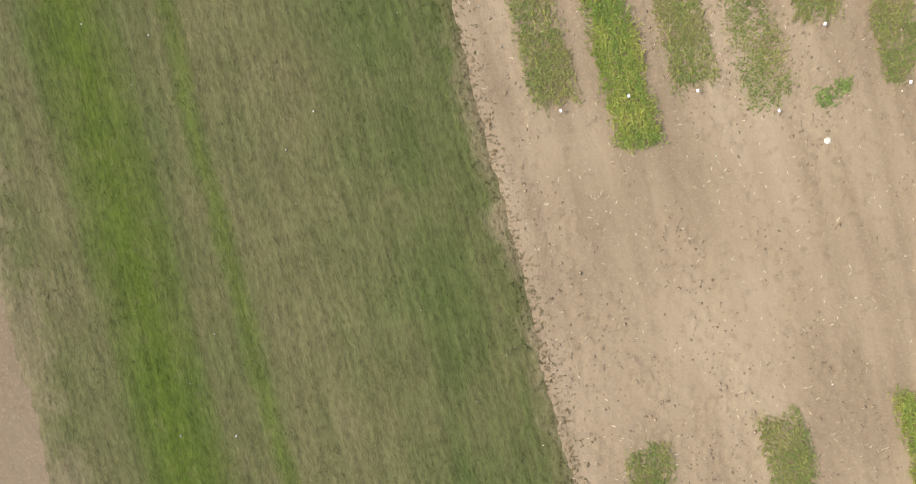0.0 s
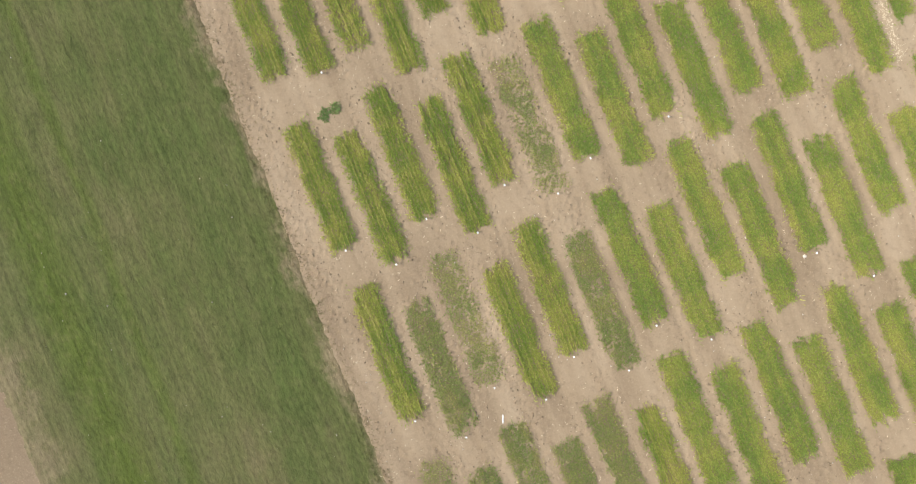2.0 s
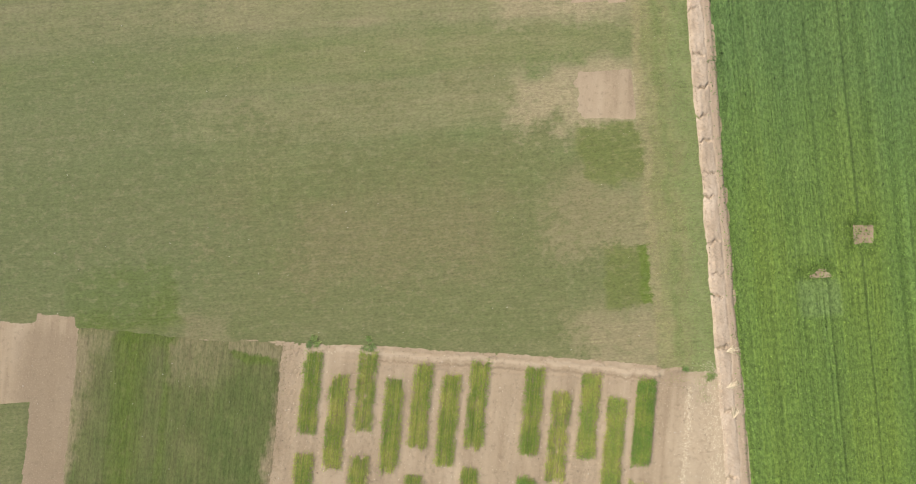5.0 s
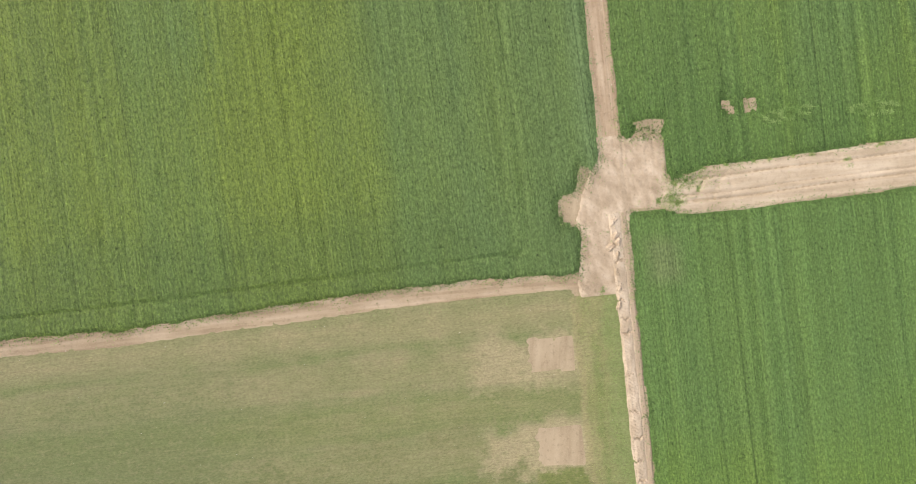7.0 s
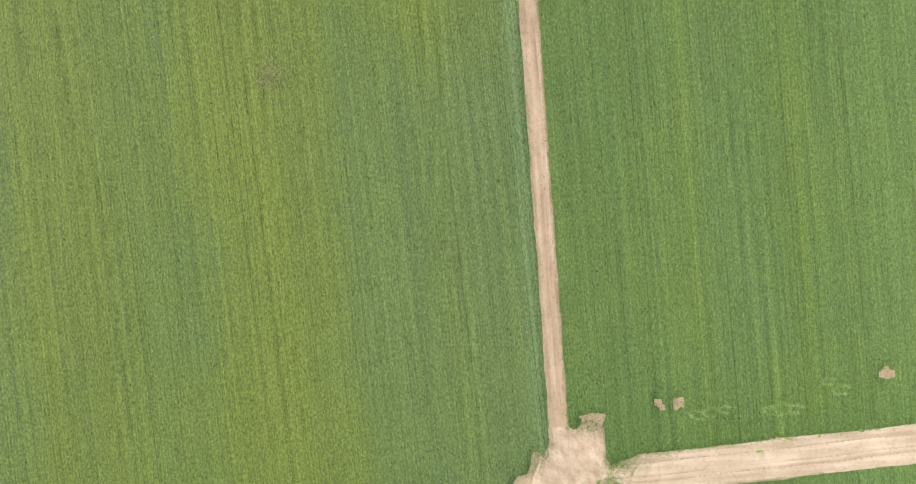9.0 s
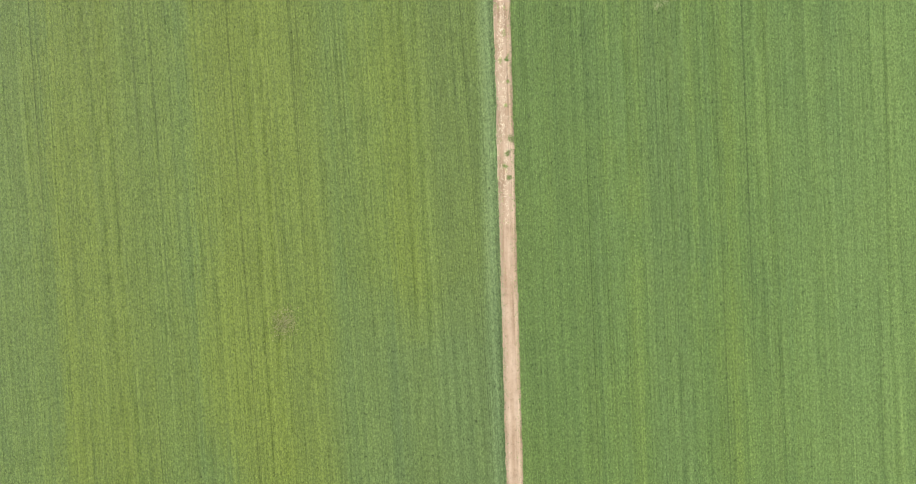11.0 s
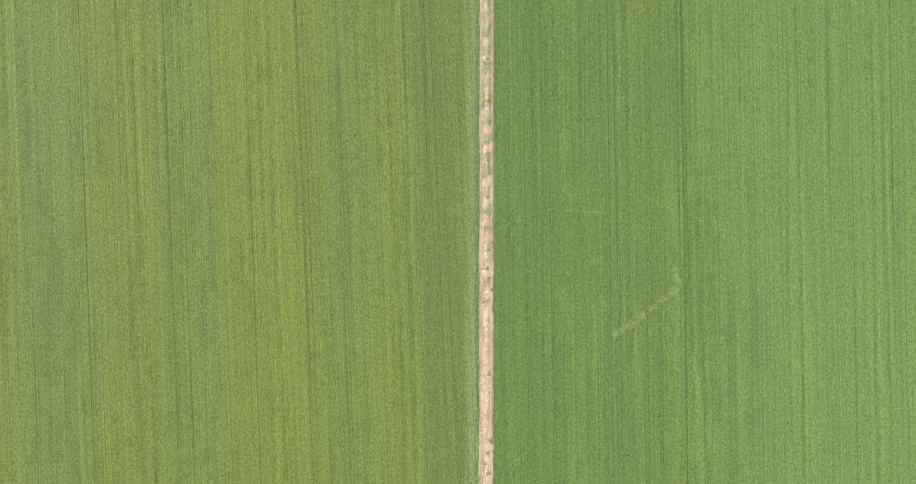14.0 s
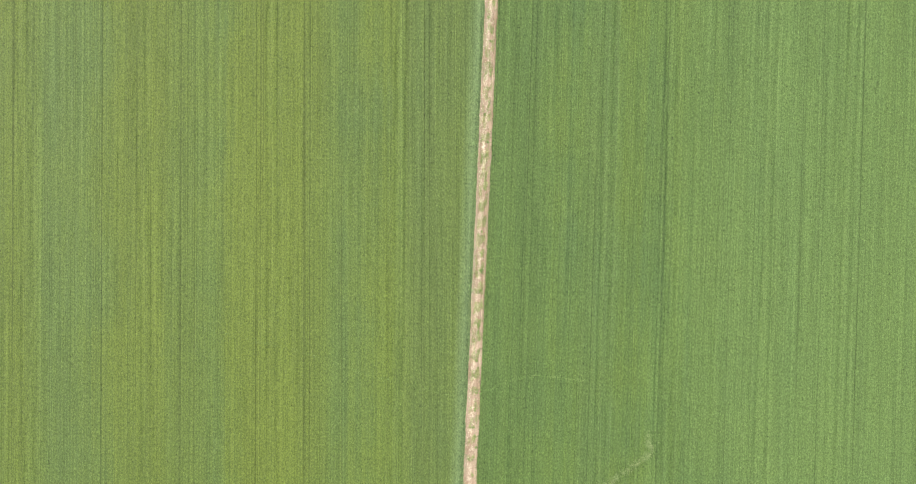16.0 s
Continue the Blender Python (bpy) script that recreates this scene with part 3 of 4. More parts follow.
def trench_height(x, y):
    ridge = 0.075 * np.exp(-((x - 1.0 - 0.1 * np.sin(y * 0.5)) / 0.42) ** 4) * (1 + 0.22 * wave(x, y, 1.1, 31, 4))
    step = -0.035 * np.exp(-((x - 1.62 - 0.08 * wave(y, y * 0, 3, 33)) / 0.07) ** 2)
    cut = np.zeros_like(x)
    for i, (yc, deep) in enumerate(CRACKS):
        line = y - yc - 0.10 * np.sin(x * 5 + i * 1.7) - 0.07 * np.sin(x * 13 + i)
        cut -= 0.55 * deep * np.exp(-(line / 0.10) ** 2) * np.exp(-((x - 1.0 - 0.2 * math.sin(i * 2.1)) / 0.45) ** 4)
    return 0.10 + 0.7 * ridge + step + cut + 0.008 * wave(x, y, 0.42, 35, 4) + 0.035 * np.exp(-((x - 0.85) / 0.35) ** 4) * wave(x, y, 0.34, 39, 3) + 0.006 * np.random.default_rng(36).uniform(-1, 1, x.shape)


v, f = sheet(np.arange(0.2, 2.5, 0.055), np.arange(-76, -0.5, 0.07),
             lambda x, y: (x > 0.48 + 0.10 * wave(y, y * 0, 4, 37)) & (x < 2.22 + 0.006 * np.clip(-40 - y, 0, 60) + 0.1 * wave(y, y * 0, 5, 38)), trench_height, -0.06)
tagged(new("refilled_trench", mesh_from("refilled_trench", v, f, SOIL_TRENCH)), "refilled trench of cracked tan soil along the field", "trench", kind="structure")


# ---- crop fields ----
def jag(t, seed, size=0.18):
    return size * wave(t, t * 0, 1.1, seed, 3)


def in_north_west(x, y):
    east = np.where(y > 4.3, 0.25, -1.9 - 0.12 * np.clip(0 - y, 0, 6) + 0.42 * np.clip(y - 0, 0, 4.3)) + jag(y, 41, 0.04)
    ok = (x < east) & (y > path_north(x) + jag(x, 42, 0.25))
    notch = (x > -4.25 + jag(y, 43)) & (y > -1.35 + jag(x, 44)) & (y < 1.65 + jag(x, 45))
    hole = (np.abs(x + 1.5 + 0.1 * (4.5 - y)) < 0.42 + jag(y, 51)) & (np.abs(y - 3.1) < 1.5 + jag(x, 52))
    return ok & ~notch & ~hole


def in_north_east(x, y):
    south = np.where(x < 6.5, 6.4, np.minimum(3.1, 1.8 + 0.28 * (x - 6.0)) + drift(x)) + jag(x, 46, 0.06)
    return (x > 2.45 + jag(y, 48, 0.08)) & (y > south)


def thin_north_east(x, y):
    """Patches where hardly anything came up, in streaks along the rows."""
    bare = (x > 11.8) & (x < 15.9) & (np.abs(y - 8.4 + 0.05 * (x - 14)) < 0.85) & (np.abs(x - 14.1) > 0.45) | (x > 3.8) & (x < 6.8) & (np.abs(y - 7.65) < 0.55)
    return (bare & (wave(x, y * 0.12, 0.8, 47, 2) > -0.45)) | (np.hypot(x - 39.3, y - 10) < 1.0)


def thin_north_west(x, y):
    return (np.hypot(x + 28.2, (y - 48.8) * 0.8) < 0.9) & (wave(x, y, 0.7, 57, 2) > 0.55)


def thin_south_east(x, y):
    rough = 0.25 * wave(x, y, 0.9, 59, 2)
    square = (np.abs(x - 12.35) < 0.85 + rough) & (np.abs(y + 34.2) < 1.0 + rough)
    dash = (x > 6.95) & (x < 10.1) & (np.abs(y + 37.0) < 0.34) & (wave(x, y * 0.1, 0.7, 56, 2) > -0.35)
    return square | dash


def in_south_east(x, y):
    return (x > 2.3 + 0.006 * np.clip(-40 - y, 0, 60) + jag(y, 49)) & (y < -1.5 + drift(x) + 0.25 * np.clip(8.5 - x, 0, 3) + jag(x, 50, 0.07)) & (y > -130)


TRAMS_NW = [(-74.5, 0.062), (-54.7, 0.068), (-33.2, 0.046), (-12.0, 0.03)]
TRAMS_NE = [(22.6, 0.022), (33.4, 0.028), (49.5, 0.010), (63.0, 0.010)]


TRAILS = [[(-46, 113.5), (-28.4, 110.1), (-16, 106.5), (-1.8, 103.7)], [(2.2, 104.1), (7.1, 106.7), (11.6, 107.9), (20, 107.2)],
          [(-80, -4.9), (-45, -4.4), (-25, -3.9), (-8, -3.4)]]


def off_trail(x, y, line):
    """Distance of points to a broken line."""
    best = np.full(np.shape(x), 1e9)
    for (ax, ay), (bx, by) in zip(line, line[1:]):
        t = np.clip(((x - ax) * (bx - ax) + (y - ay) * (by - ay)) / ((bx - ax) ** 2 + (by - ay) ** 2), 0, 1)
        best = np.minimum(best, np.hypot(x - ax - t * (bx - ax), y - ay - t * (by - ay)))
    return best


def pressed(x, y, tall, trams):
    """How far wheels and feet have pressed the crop down."""
    d = np.zeros(np.shape(x))
    for x0, slope in trams:
        for off in (-0.85, 0.85):
            d = d + 0.42 * tall * np.exp(-((x - (x0 - slope * (y - 128)) - off - 0.1 * np.sin(y * 0.11)) / 0.15) ** 2)
    for k, line in enumerate(TRAILS):
        d = d + (0.12, 0.12, 0.75)[k] * tall * np.exp(-(off_trail(x, y, line) / (0.16, 0.16, 0.2)[k]) ** 2)
    return np.minimum(d, 0.75 * tall)


def within(inside, x, y, rim):
    """Points that lie inside with all that is nearer than rim."""
    return inside(x, y) & inside(x - rim, y) & inside(x + rim, y) & inside(x, y - rim) & inside(x, y + rim)


def crop_field(label, inside, x0, x1, y0, y1, tall, trams, rows, seed, material, near_box, per_m2, thin=thin_south_east, fine_y=0.6):
    """A standing crop: an uneven canopy with gaps along its rows, tramlines, and leaves of single tufts on the stretch that lies nearest."""
    r = np.random.default_rng(seed + 5)

    def height(x, y):
        jit = np.random.default_rng(seed).uniform(-1, 1, x.shape)
        pits = np.random.default_rng(seed + 2).random(x.shape) < 0.015
        s = x + math.tan(rows) * (y - 128)
        z = tall - 0.12 + 0.05 * wave(x, y, 7, seed) + 0.007 * jit + 0.03 * wave(s, y * 0.03, 1.6, seed + 1, 3)
        return np.maximum(z - 0.10 * pits - pressed(x, y, tall, trams), 0.05)

    def full(x, y):
        return inside(x, y) & ~thin(x, y)

    canopy = sheet(np.arange(x0, x1, 0.36), np.concatenate([np.arange(y0, y0 + 6, fine_y), np.arange(y0 + 6, y1, 0.6)]), lambda x, y: within(full, x, y, 0.30), height, -0.04, reach=0.6)
    nx0, nx1, ny0, ny1 = near_box
    n = int((nx1 - nx0) * (ny1 - ny0) * per_m2)
    px, py = r.uniform(nx0, nx1, n), r.uniform(ny0, ny1, n)
    ok = inside(px + r.normal(0, 0.15, n), py + r.normal(0, 0.15, n)) & (~thin(px, py) | (r.random(n) < 0.6))
    px, py = px[ok], py[ok]
    # more leaves along the ragged rim
    cell = 0.75
    cx, cy = np.meshgrid(np.arange(nx0, nx1, cell), np.arange(ny0, ny1, cell), indexing="ij")
    there = full(cx, cy)
    mixed = np.zeros(there.shape, bool)
    for a, b in ((1, 0), (0, 1), (1, 1), (1, -1)):
        edge = there != np.roll(there, (a, b), (0, 1))
        mixed |= edge | np.roll(edge, (-a, -b), (0, 1))
    m = int(80 * cell * cell)
    mx, my = (np.repeat(c[mixed], m) + r.uniform(-cell, cell, m * mixed.sum()) for c in (cx, cy))
    near_rim = full(mx, my)
    mx, my = mx[near_rim], my[near_rim]
    near_rim = ~within(full, mx, my, 0.6)
    mx, my = mx[near_rim] + r.normal(0, 0.33, near_rim.sum()), my[near_rim] + r.normal(0, 0.33, near_rim.sum())
    rim = blades(mx, my, (tall - 0.2) * np.sqrt(r.random(len(mx))), 0.2, 0.06, 0.12, r)
    pz = tall - 0.22 + 0.05 * wave(px, py, 7, seed) + r.uniform(-0.07, 0.07, len(px)) - pressed(px, py, tall, trams) - 0.2 * thin(px, py)
    leaves = blades(px, py, np.maximum(pz, 0.02), 0.24, 0.07, 0.17, r, 0.6)
    v, f = joined(canopy, leaves, rim)
    return tagged(new("crop_field", mesh_from("crop_field", v, f, *material, 2 * len(canopy[1]))), label, "crop field", kind="stuff")


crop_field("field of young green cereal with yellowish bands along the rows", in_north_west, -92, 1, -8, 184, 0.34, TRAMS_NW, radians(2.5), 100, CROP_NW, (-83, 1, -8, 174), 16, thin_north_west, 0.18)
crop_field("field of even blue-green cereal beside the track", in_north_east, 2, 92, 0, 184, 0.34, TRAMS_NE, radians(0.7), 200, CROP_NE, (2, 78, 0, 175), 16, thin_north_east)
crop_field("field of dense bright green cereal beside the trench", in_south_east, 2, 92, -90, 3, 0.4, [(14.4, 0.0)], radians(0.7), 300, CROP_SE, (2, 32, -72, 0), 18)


# the same farmland goes on all round
def far_field(x0, x1, y0, y1, material, seed):
    v, f = sheet(np.arange(x0, x1 + 1, 8.0), np.arange(y0, y1 + 1, 8.0), lambda x, y: np.full(x.shape, True),
                 lambda x, y: 0.3 + 0.05 * wave(x, y, 30, seed), 0.0)
    tagged(new("far_field", mesh_from("far_field", v, f, material[0])), "level green cereal field in the distance", "crop field", kind="stuff")


for k, (x0, x1, y0, y1, m) in enumerate(((-900, -92, -8, 900, CROP_NW), (-92, 0, 184, 900, CROP_NW), (4, 900, 184, 900, CROP_NE), (92, 900, 8, 184, CROP_NE),
                                         (92, 900, -90, 0, CROP_SE), (4, 900, -900, -92, CROP_SE), (-900, -100, -120, -10, GRASS_N), (-900, 0, -900, -128, CROP_NW))):
    far_field(x0, x1, y0, y1, m, 900 + k)


# ---- meadows of thin grass ----
def fray(t, seed):
    return 0.06 * wave(t, t * 0, 9, seed, 2) + 0.09 * wave(t, t * 0, 0.7, seed + 1, 3)


def in_west_meadow(x, y):
    u, v = across(x, y)
    return (u < fray(v, 61)) & (u > -15.6 + fray(v, 62)) & (v < 0.6 + fray(u, 63)) & (v > -90)


def in_north_meadow(x, y):
    u, v = across(x, y)
    south = v > np.where(u > -3.5, 1.05 + 0.033 * np.clip(u, 0, 24), 0.6) + fray(u, 64)
    square = (x > -8.6 + 0.5 * wave(y, x, 1.0, 66, 3)) & (x < -4.05) & ((np.abs(y + 13.3 + 0.06 * (x + 6.5)) < 1.75) | (np.abs(y + 22 + 0.06 * (x + 6.5)) < 1.95))
    strip = (u > -19.2) & (u < -16) & (v < 1.5)
    return (y < path_south(x) + fray(x, 65) + 0.12 * wave(x, x * 0, 2.0, 73, 3)) & south & ~square & ~strip & ((x < -3.95) | in_verge(x, y))


def in_verge(x, y):
    u, v = across(x, y)
    end = 0.9 + 1.3 * wave(x, y, 2.5, 67, 3) + np.where(x > -1.5, -1.0, 0.0)
    return (x >= -3.9) & (x < 0.45 + fray(y, 68)) & (y < -8.1 + fray(x, 69)) & (v > end)


def on_lush(x, y):
    """The wetter, greener side of the verge, and its green head by the crossing."""
    return in_verge(x, y) & ((x > -1.15 + 0.5 * wave(x, y, 2.0, 71, 3)) | (y > -9.5 + 0.5 * wave(x, y, 1.5, 72, 2)))


def in_outer_meadow(x, y):
    return (across(x, y)[0] < -19.0 + fray(y, 70)) & (y < -42) & (x > -101)


def meadow(label, inside, a0, a1, b0, b1, material, per_m2, seed, tall=0.10, turned=False, cell=0.2, sod=True):
    base = sheet(np.arange(a0, a1, cell), np.arange(b0, b1, cell), inside,
                 lambda x, y: 0.016 + 0.012 * wave(x, y, 1.2, seed, 4), -0.03, turned, 0.3)
    r = np.random.default_rng(seed)
    n = int((a1 - a0) * (b1 - b0) * per_m2)
    px, py = r.uniform(a0, a1, n), r.uniform(b0, b1, n)
    if turned:
        px, py = plan(px, py)
    ok = inside(px + r.normal(0, 0.3, n), py + r.normal(0, 0.3, n)) & (wave(px, py, 2.2, seed + 1, 3) + r.uniform(-0.6, 0.6, n) > -0.25)
    tufts = blades(px[ok], py[ok], np.full(ok.sum(), 0.012), 0.13, 0.022, tall * 0.42, r, 0.7)
    v, f = joined(base, tufts) if sod else tufts
    return tagged(new("grass_meadow", mesh_from("grass_meadow", v, f, *material, 2 * len(base[1]) if sod else 0)), label, "meadow", kind="stuff")


meadow("thin mown grass over dry soil with one lush green band", in_west_meadow, -17, 1, -86, 2, GRASS_W, 34, 400, 0.10, True, 0.16)
meadow("thin patchy dry grass with bare squares of soil", in_north_meadow, -100, 1.0, -48, -7, GRASS_N, 26, 500, cell=0.25)
meadow("dry grass verge along the trench", lambda x, y: in_verge(x, y) & ~on_lush(x, y), -4.2, 0.8, -46, -7.5, GRASS_EDGE, 90, 600, 0.12, sod=False)
meadow("lush green grass beside the trench", on_lush, -4.2, 0.8, -46, -7.5, GRASS_LUSH, 120, 650, 0.14, sod=False)
meadow("thin grass beyond a bare strip of soil", in_outer_meadow, -101, -50, -126, -42, GRASS_N, 4, 700)


# ---- tilled soil between the trial plots ----
PITCH, WIDE, LONG = 2.12, 1.40, 6.75
ROWS_IN_PLOT = 7


def on_bare(x, y):
    return ~(in_west_meadow(x, y) | in_north_meadow(x, y) | in_verge(x, y) | in_south_east(x, y) | in_north_west(x, y) | in_north_east(x, y))


def crumbly(u, v):
    """Where the soil is cloddy, 0 to 1: streaks along the plots, and most of the alleys between their ends."""
    streak = wave(u, v * 0.12, 2.3, 203, 3) + 0.55 * np.cos((u - 1.1) * 2 * math.pi / PITCH) * np.clip((v + 75) / 30, 0.4, 1)
    return np.clip(0.42 + 0.75 * streak + 0.3 * wave(u, v, 3.0, 204, 2), 0, 1)


def tilled_height(x, y):
    u, v = across(x, y)
    rough = crumbly(u, v)
    z = 0.010 + 0.008 * wave(x, y, 1.6, 201, 3) + 0.05 * rough * wave(x, y, 0.36, 202, 3)
    lane = (u - 2.3 - PITCH / 2 + 0.03 * wave(v, v * 0, 4, 205)) % PITCH - PITCH / 2
    z = z - 0.018 * np.exp(-((np.abs(np.abs(lane) - PITCH / 2) - 0.10) / 0.06) ** 2) * (u > 1)
    # wheel ruts of the lane along the meadow, and ridges thrown up beside them
    for at, slope in ((0.18, 0.030), (0.98, 0.019)):
        d = v - at - slope * (u - 7.5) + 0.05 * wave(u, u * 0, 3, 206)
        z = z + (0.075 * np.exp(-((np.abs(d) - 0.2) / 0.10) ** 2) - 0.05 * np.exp(-(d / 0.11) ** 2)) * np.clip(u - 4, 0, 1)
    return z


v, f = sheet(np.arange(-0.6, 37.5, 0.125), np.arange(-80, 2.6, 0.125), lambda x, y: on_bare(x, y) & (x < 0.55), tilled_height, -0.03, True, 0.2)
tagged(new("tilled_soil", mesh_from("tilled_soil", v, f, SOIL)), "tilled crumbly tan soil around the trial plots", "soil", kind="structure")


# ---- trial plots ----
def crop_row(per_m, spread, tall, leaf, seed, thin, material, yellow=0.0, turn=0.45):
    """One drill row: leaves of many plants arching to all sides, here and there thinner, and yellowed leaves low beside it."""
    r = np.random.default_rng(seed)
    n = int(LONG * per_m)
    y = r.uniform(-LONG / 2, LONG / 2, n)
    y = y[wave(y, y * 0, 1.9, seed, 3) + r.uniform(-0.8, 0.8, n) > thin]
    x = r.normal(0, spread * 0.45, len(y))
    y = y * r.uniform(0.95, 1.01, len(y)) + r.normal(0, 0.10, len(y))
    z = r.uniform(0.0, 0.45 * tall, len(y))
    green = blades(x, y, z, leaf, 0.036, tall * 0.46, r, 0.75, turn)
    m = int(n * yellow)
    y = r.uniform(-LONG / 2, LONG / 2, m) * 0.95
    y = y[wave(y, y * 0, 2.6, seed + 40, 2) + r.uniform(-0.5, 0.5, m) > -0.25]
    old = blades(0.1 + r.normal(0, 0.016, len(y)), y, r.uniform(0.3, 0.6, len(y)) * tall, 0.20, 0.030, 0.05, r, 0.7, 0.14)
    return mesh_from("crop_row", *joined(green, old), material, LEAF_OLD, len(green[1]))


KINDS = {
    "usual": [crop_row(125, 0.10, 0.20, 0.16, 800 + i, -0.8, LEAF_PLOT, 0.42) for i in range(6)],
    "bright": [crop_row(130, 0.15, 0.21, 0.17, 805 + i, -0.95, LEAF_PLOT_BRIGHT, 0.12, 0.8) for i in range(6)],
    "faded": [crop_row(105, 0.12, 0.17, 0.15, 815 + i, -0.45, LEAF_PLOT, 0.28) for i in range(4)],
    "lush": [crop_row(140, 0.15, 0.28, 0.19, 810 + i, -1.2, LEAF_PLOT_LUSH, 0.10, 0.8) for i in range(4)],
    "dull": [crop_row(120, 0.24, 0.13, 0.14, 820 + i, -0.6, LEAF_PLOT_DULL, 0.02, 0.9) for i in range(5)],
    "sparse": [crop_row(115, 0.36, 0.09, 0.12, 830 + i, -0.2, LEAF_PLOT_DULL, 0.0, 1.2) for i in range(5)],
}
RIM = [crop_row(120, 0.22, 0.22, 0.18, 840 + i, -0.45, LEAF_PLOT, 0.0, 1.0) for i in range(4)]
LABELS = {
    "usual": "narrow trial plot of green and yellowish cereal rows",
    "bright": "narrow trial plot of bright green cereal",
    "faded": "narrow trial plot of thin green cereal rows",
    "lush": "narrow trial plot of tall dark green cereal",
    "dull": "narrow trial plot of short dull green cereal",
    "sparse": "narrow trial plot of sparse seedlings on soil",
}
# north and south ends of the plots in each row, column by column
NORTH = [(0.5, -1.05, 0.9, -1.0, 0.4, -0.3, 0.85, None, 0.85, -0.75, 0.75, -0.8, 0.8),
         (-7.3, -9.7, -7.05, -9.8, -8.1, -9.5, -7.3, -9.5, -7.5, -9.55, -8.2, -9.6, -7.15, -7.2),
         (-16.2, -18.2, -16.2, -19.1, -16.7, -18.3, -16.6, -18.1, -16.5, -18.2, -16.65, -18.1, -16.05, -18.3, -16.6, -17.4),
         (-25.75, -27.2, -25.5, -27.1, -25.55, -26.5, -25.5, -27.0, -25.3, -27.0, -25.6, -26.8, -25.25, -27.3, -25.1, -24.65),
         (-34.3, -36.0, -34.25, -35.8, -34.4, -35.9, -34.35, -36.05, -33.5, -35.5, -34.0, -35.9, -33.75, -36.1, -33.9, -35.7),
         (-43.4, -44.7, -43.3, -44.9, -43.6, -44.95, -43.05, -44.5, -43.15, -44.7, -43.0, -44.8, -43.1, -44.8),
         (-51.7, -53.9, -51.25, -53.9, -51.4, -53.7, -51.85, -53.15, -51.95, -53.5, -51.8, -53.5)]
SOUTH = [(-5.8, -8.2, -5.2, -8.15, -6.0, -7.25, -5.7, None, -5.8, -7.6, -5.7, -7.7, -5.75),
         (-14.3, -16.4, -14.2, -16.5, -14.9, -16.1, -14.3, -16.2, -14.6, -16.3, -14.9, -16.35, -14.1, -14.35),
         (-23.25, -23.85, -23.55, -25.5, -23.3, -25.2, -23.6, -25.05, -23.3, -25.1, -23.55, -25.0, -22.95, -25.3, -23.5, -24.2),
         (-32.3, -33.85, -32.35, -33.9, -32.25, -33.6, -32.6, -33.9, -32.15, -34.0, -32.55, -33.7, -32.0, -34.1, -32.2, -33.7),
         (-41.2, -42.85, -41.15, -42.6, -41.2, -42.8, -41.3, -42.9, -40.65, -42.85, -40.95, -43.0, -40.6, -42.9, -40.9, -42.6),
         (-49.85, -51.6, -50.05, -51.5, -50.45, -51.9, -50.0, -51.3, -50.2, -51.7, -50.0, -51.6, -50.0, -51.6),
         (-58.45, -60.25, -58.9, -60.1, -57.9, -60.25, -58.6, -60.0, -58.6, -60.1, -58.5, -60.0)]
SPECIAL = {(4, 3): "sparse", (5, 1): "sparse", (3, 6): "sparse", (6, 4): "sparse", (6, 1): "dull", (5, 2): "dull", (5, 4): "dull", (4, 6): "dull",
           (6, 3): "dull", (5, 3): "dull", (6, 2): "bright", (6, 5): "dull", (4, 2): "dull", (5, 5): "dull", (1, 9): "lush", (1, 14): "lush", (0, 13): "lush",
           (2, 16): "lush", (3, 16): "lush", (1, 10): "bright", (6, 6): "dull", (0, 3): "faded", (1, 4): "faded", (2, 3): "faded", (1, 6): "faded",
           (0, 10): "faded", (0, 9): "usual", (3, 5): "usual"}


def trial_plot(u, top, low, kind, r, wide=WIDE):
    x, y = plan(u, (top + low) / 2)
    plot = new("trial_plot")
    plot.matrix_world = pose(x, y, 0.0, 0, 0, -9.57)
    for k in range(ROWS_IN_PLOT):
        outer = k in (0, ROWS_IN_PLOT - 1) and kind in ("usual", "bright", "faded")
        some = RIM if outer else KINDS[kind]
        row = tagged(part("crop_row", some[r.integers(len(some))], plot), kind="stuff")
        row.matrix_basis = pose((k - 3) * (wide - 0.24) / 6, r.normal(0, 0.09), 0, 0, 0, 180 * int(r.integers(2))) @ Matrix.Diagonal((wide / WIDE, (top - low - 0.1) / LONG, 1, 1))
    return tagged(plot, LABELS[kind], "crop plot", "trial plots")


plots = {}
for j, (norths, souths) in enumerate(zip(NORTH, SOUTH)):
    for c, (top, low) in enumerate(zip(norths, souths), 1):
        if top is None:
            continue
        kind = SPECIAL.get((j, c), "bright" if c > 6 and j > 1 or c > 8 else "usual")
        plots[j, c] = low
        u = 2.4 + PITCH * (c - 1) + rng.normal(0, 0.03)
        if (j, c) == (1, 4):      # a short stand, a gap, and a thin one behind it
            trial_plot(u, top, -12.0, "faded", rng)
            top = -12.35
        trial_plot(u, top, low, kind, rng, 1.9 if c == 16 and j in (2, 3) else WIDE)
for c, top in ((1, -69.3), (3, -69.3), (5, -69.6), (7, -60.85), (9, -60.9)):
    trial_plot(2.4 + PITCH * (c - 1), top, top - LONG, "dull" if c < 5 else "bright", rng)


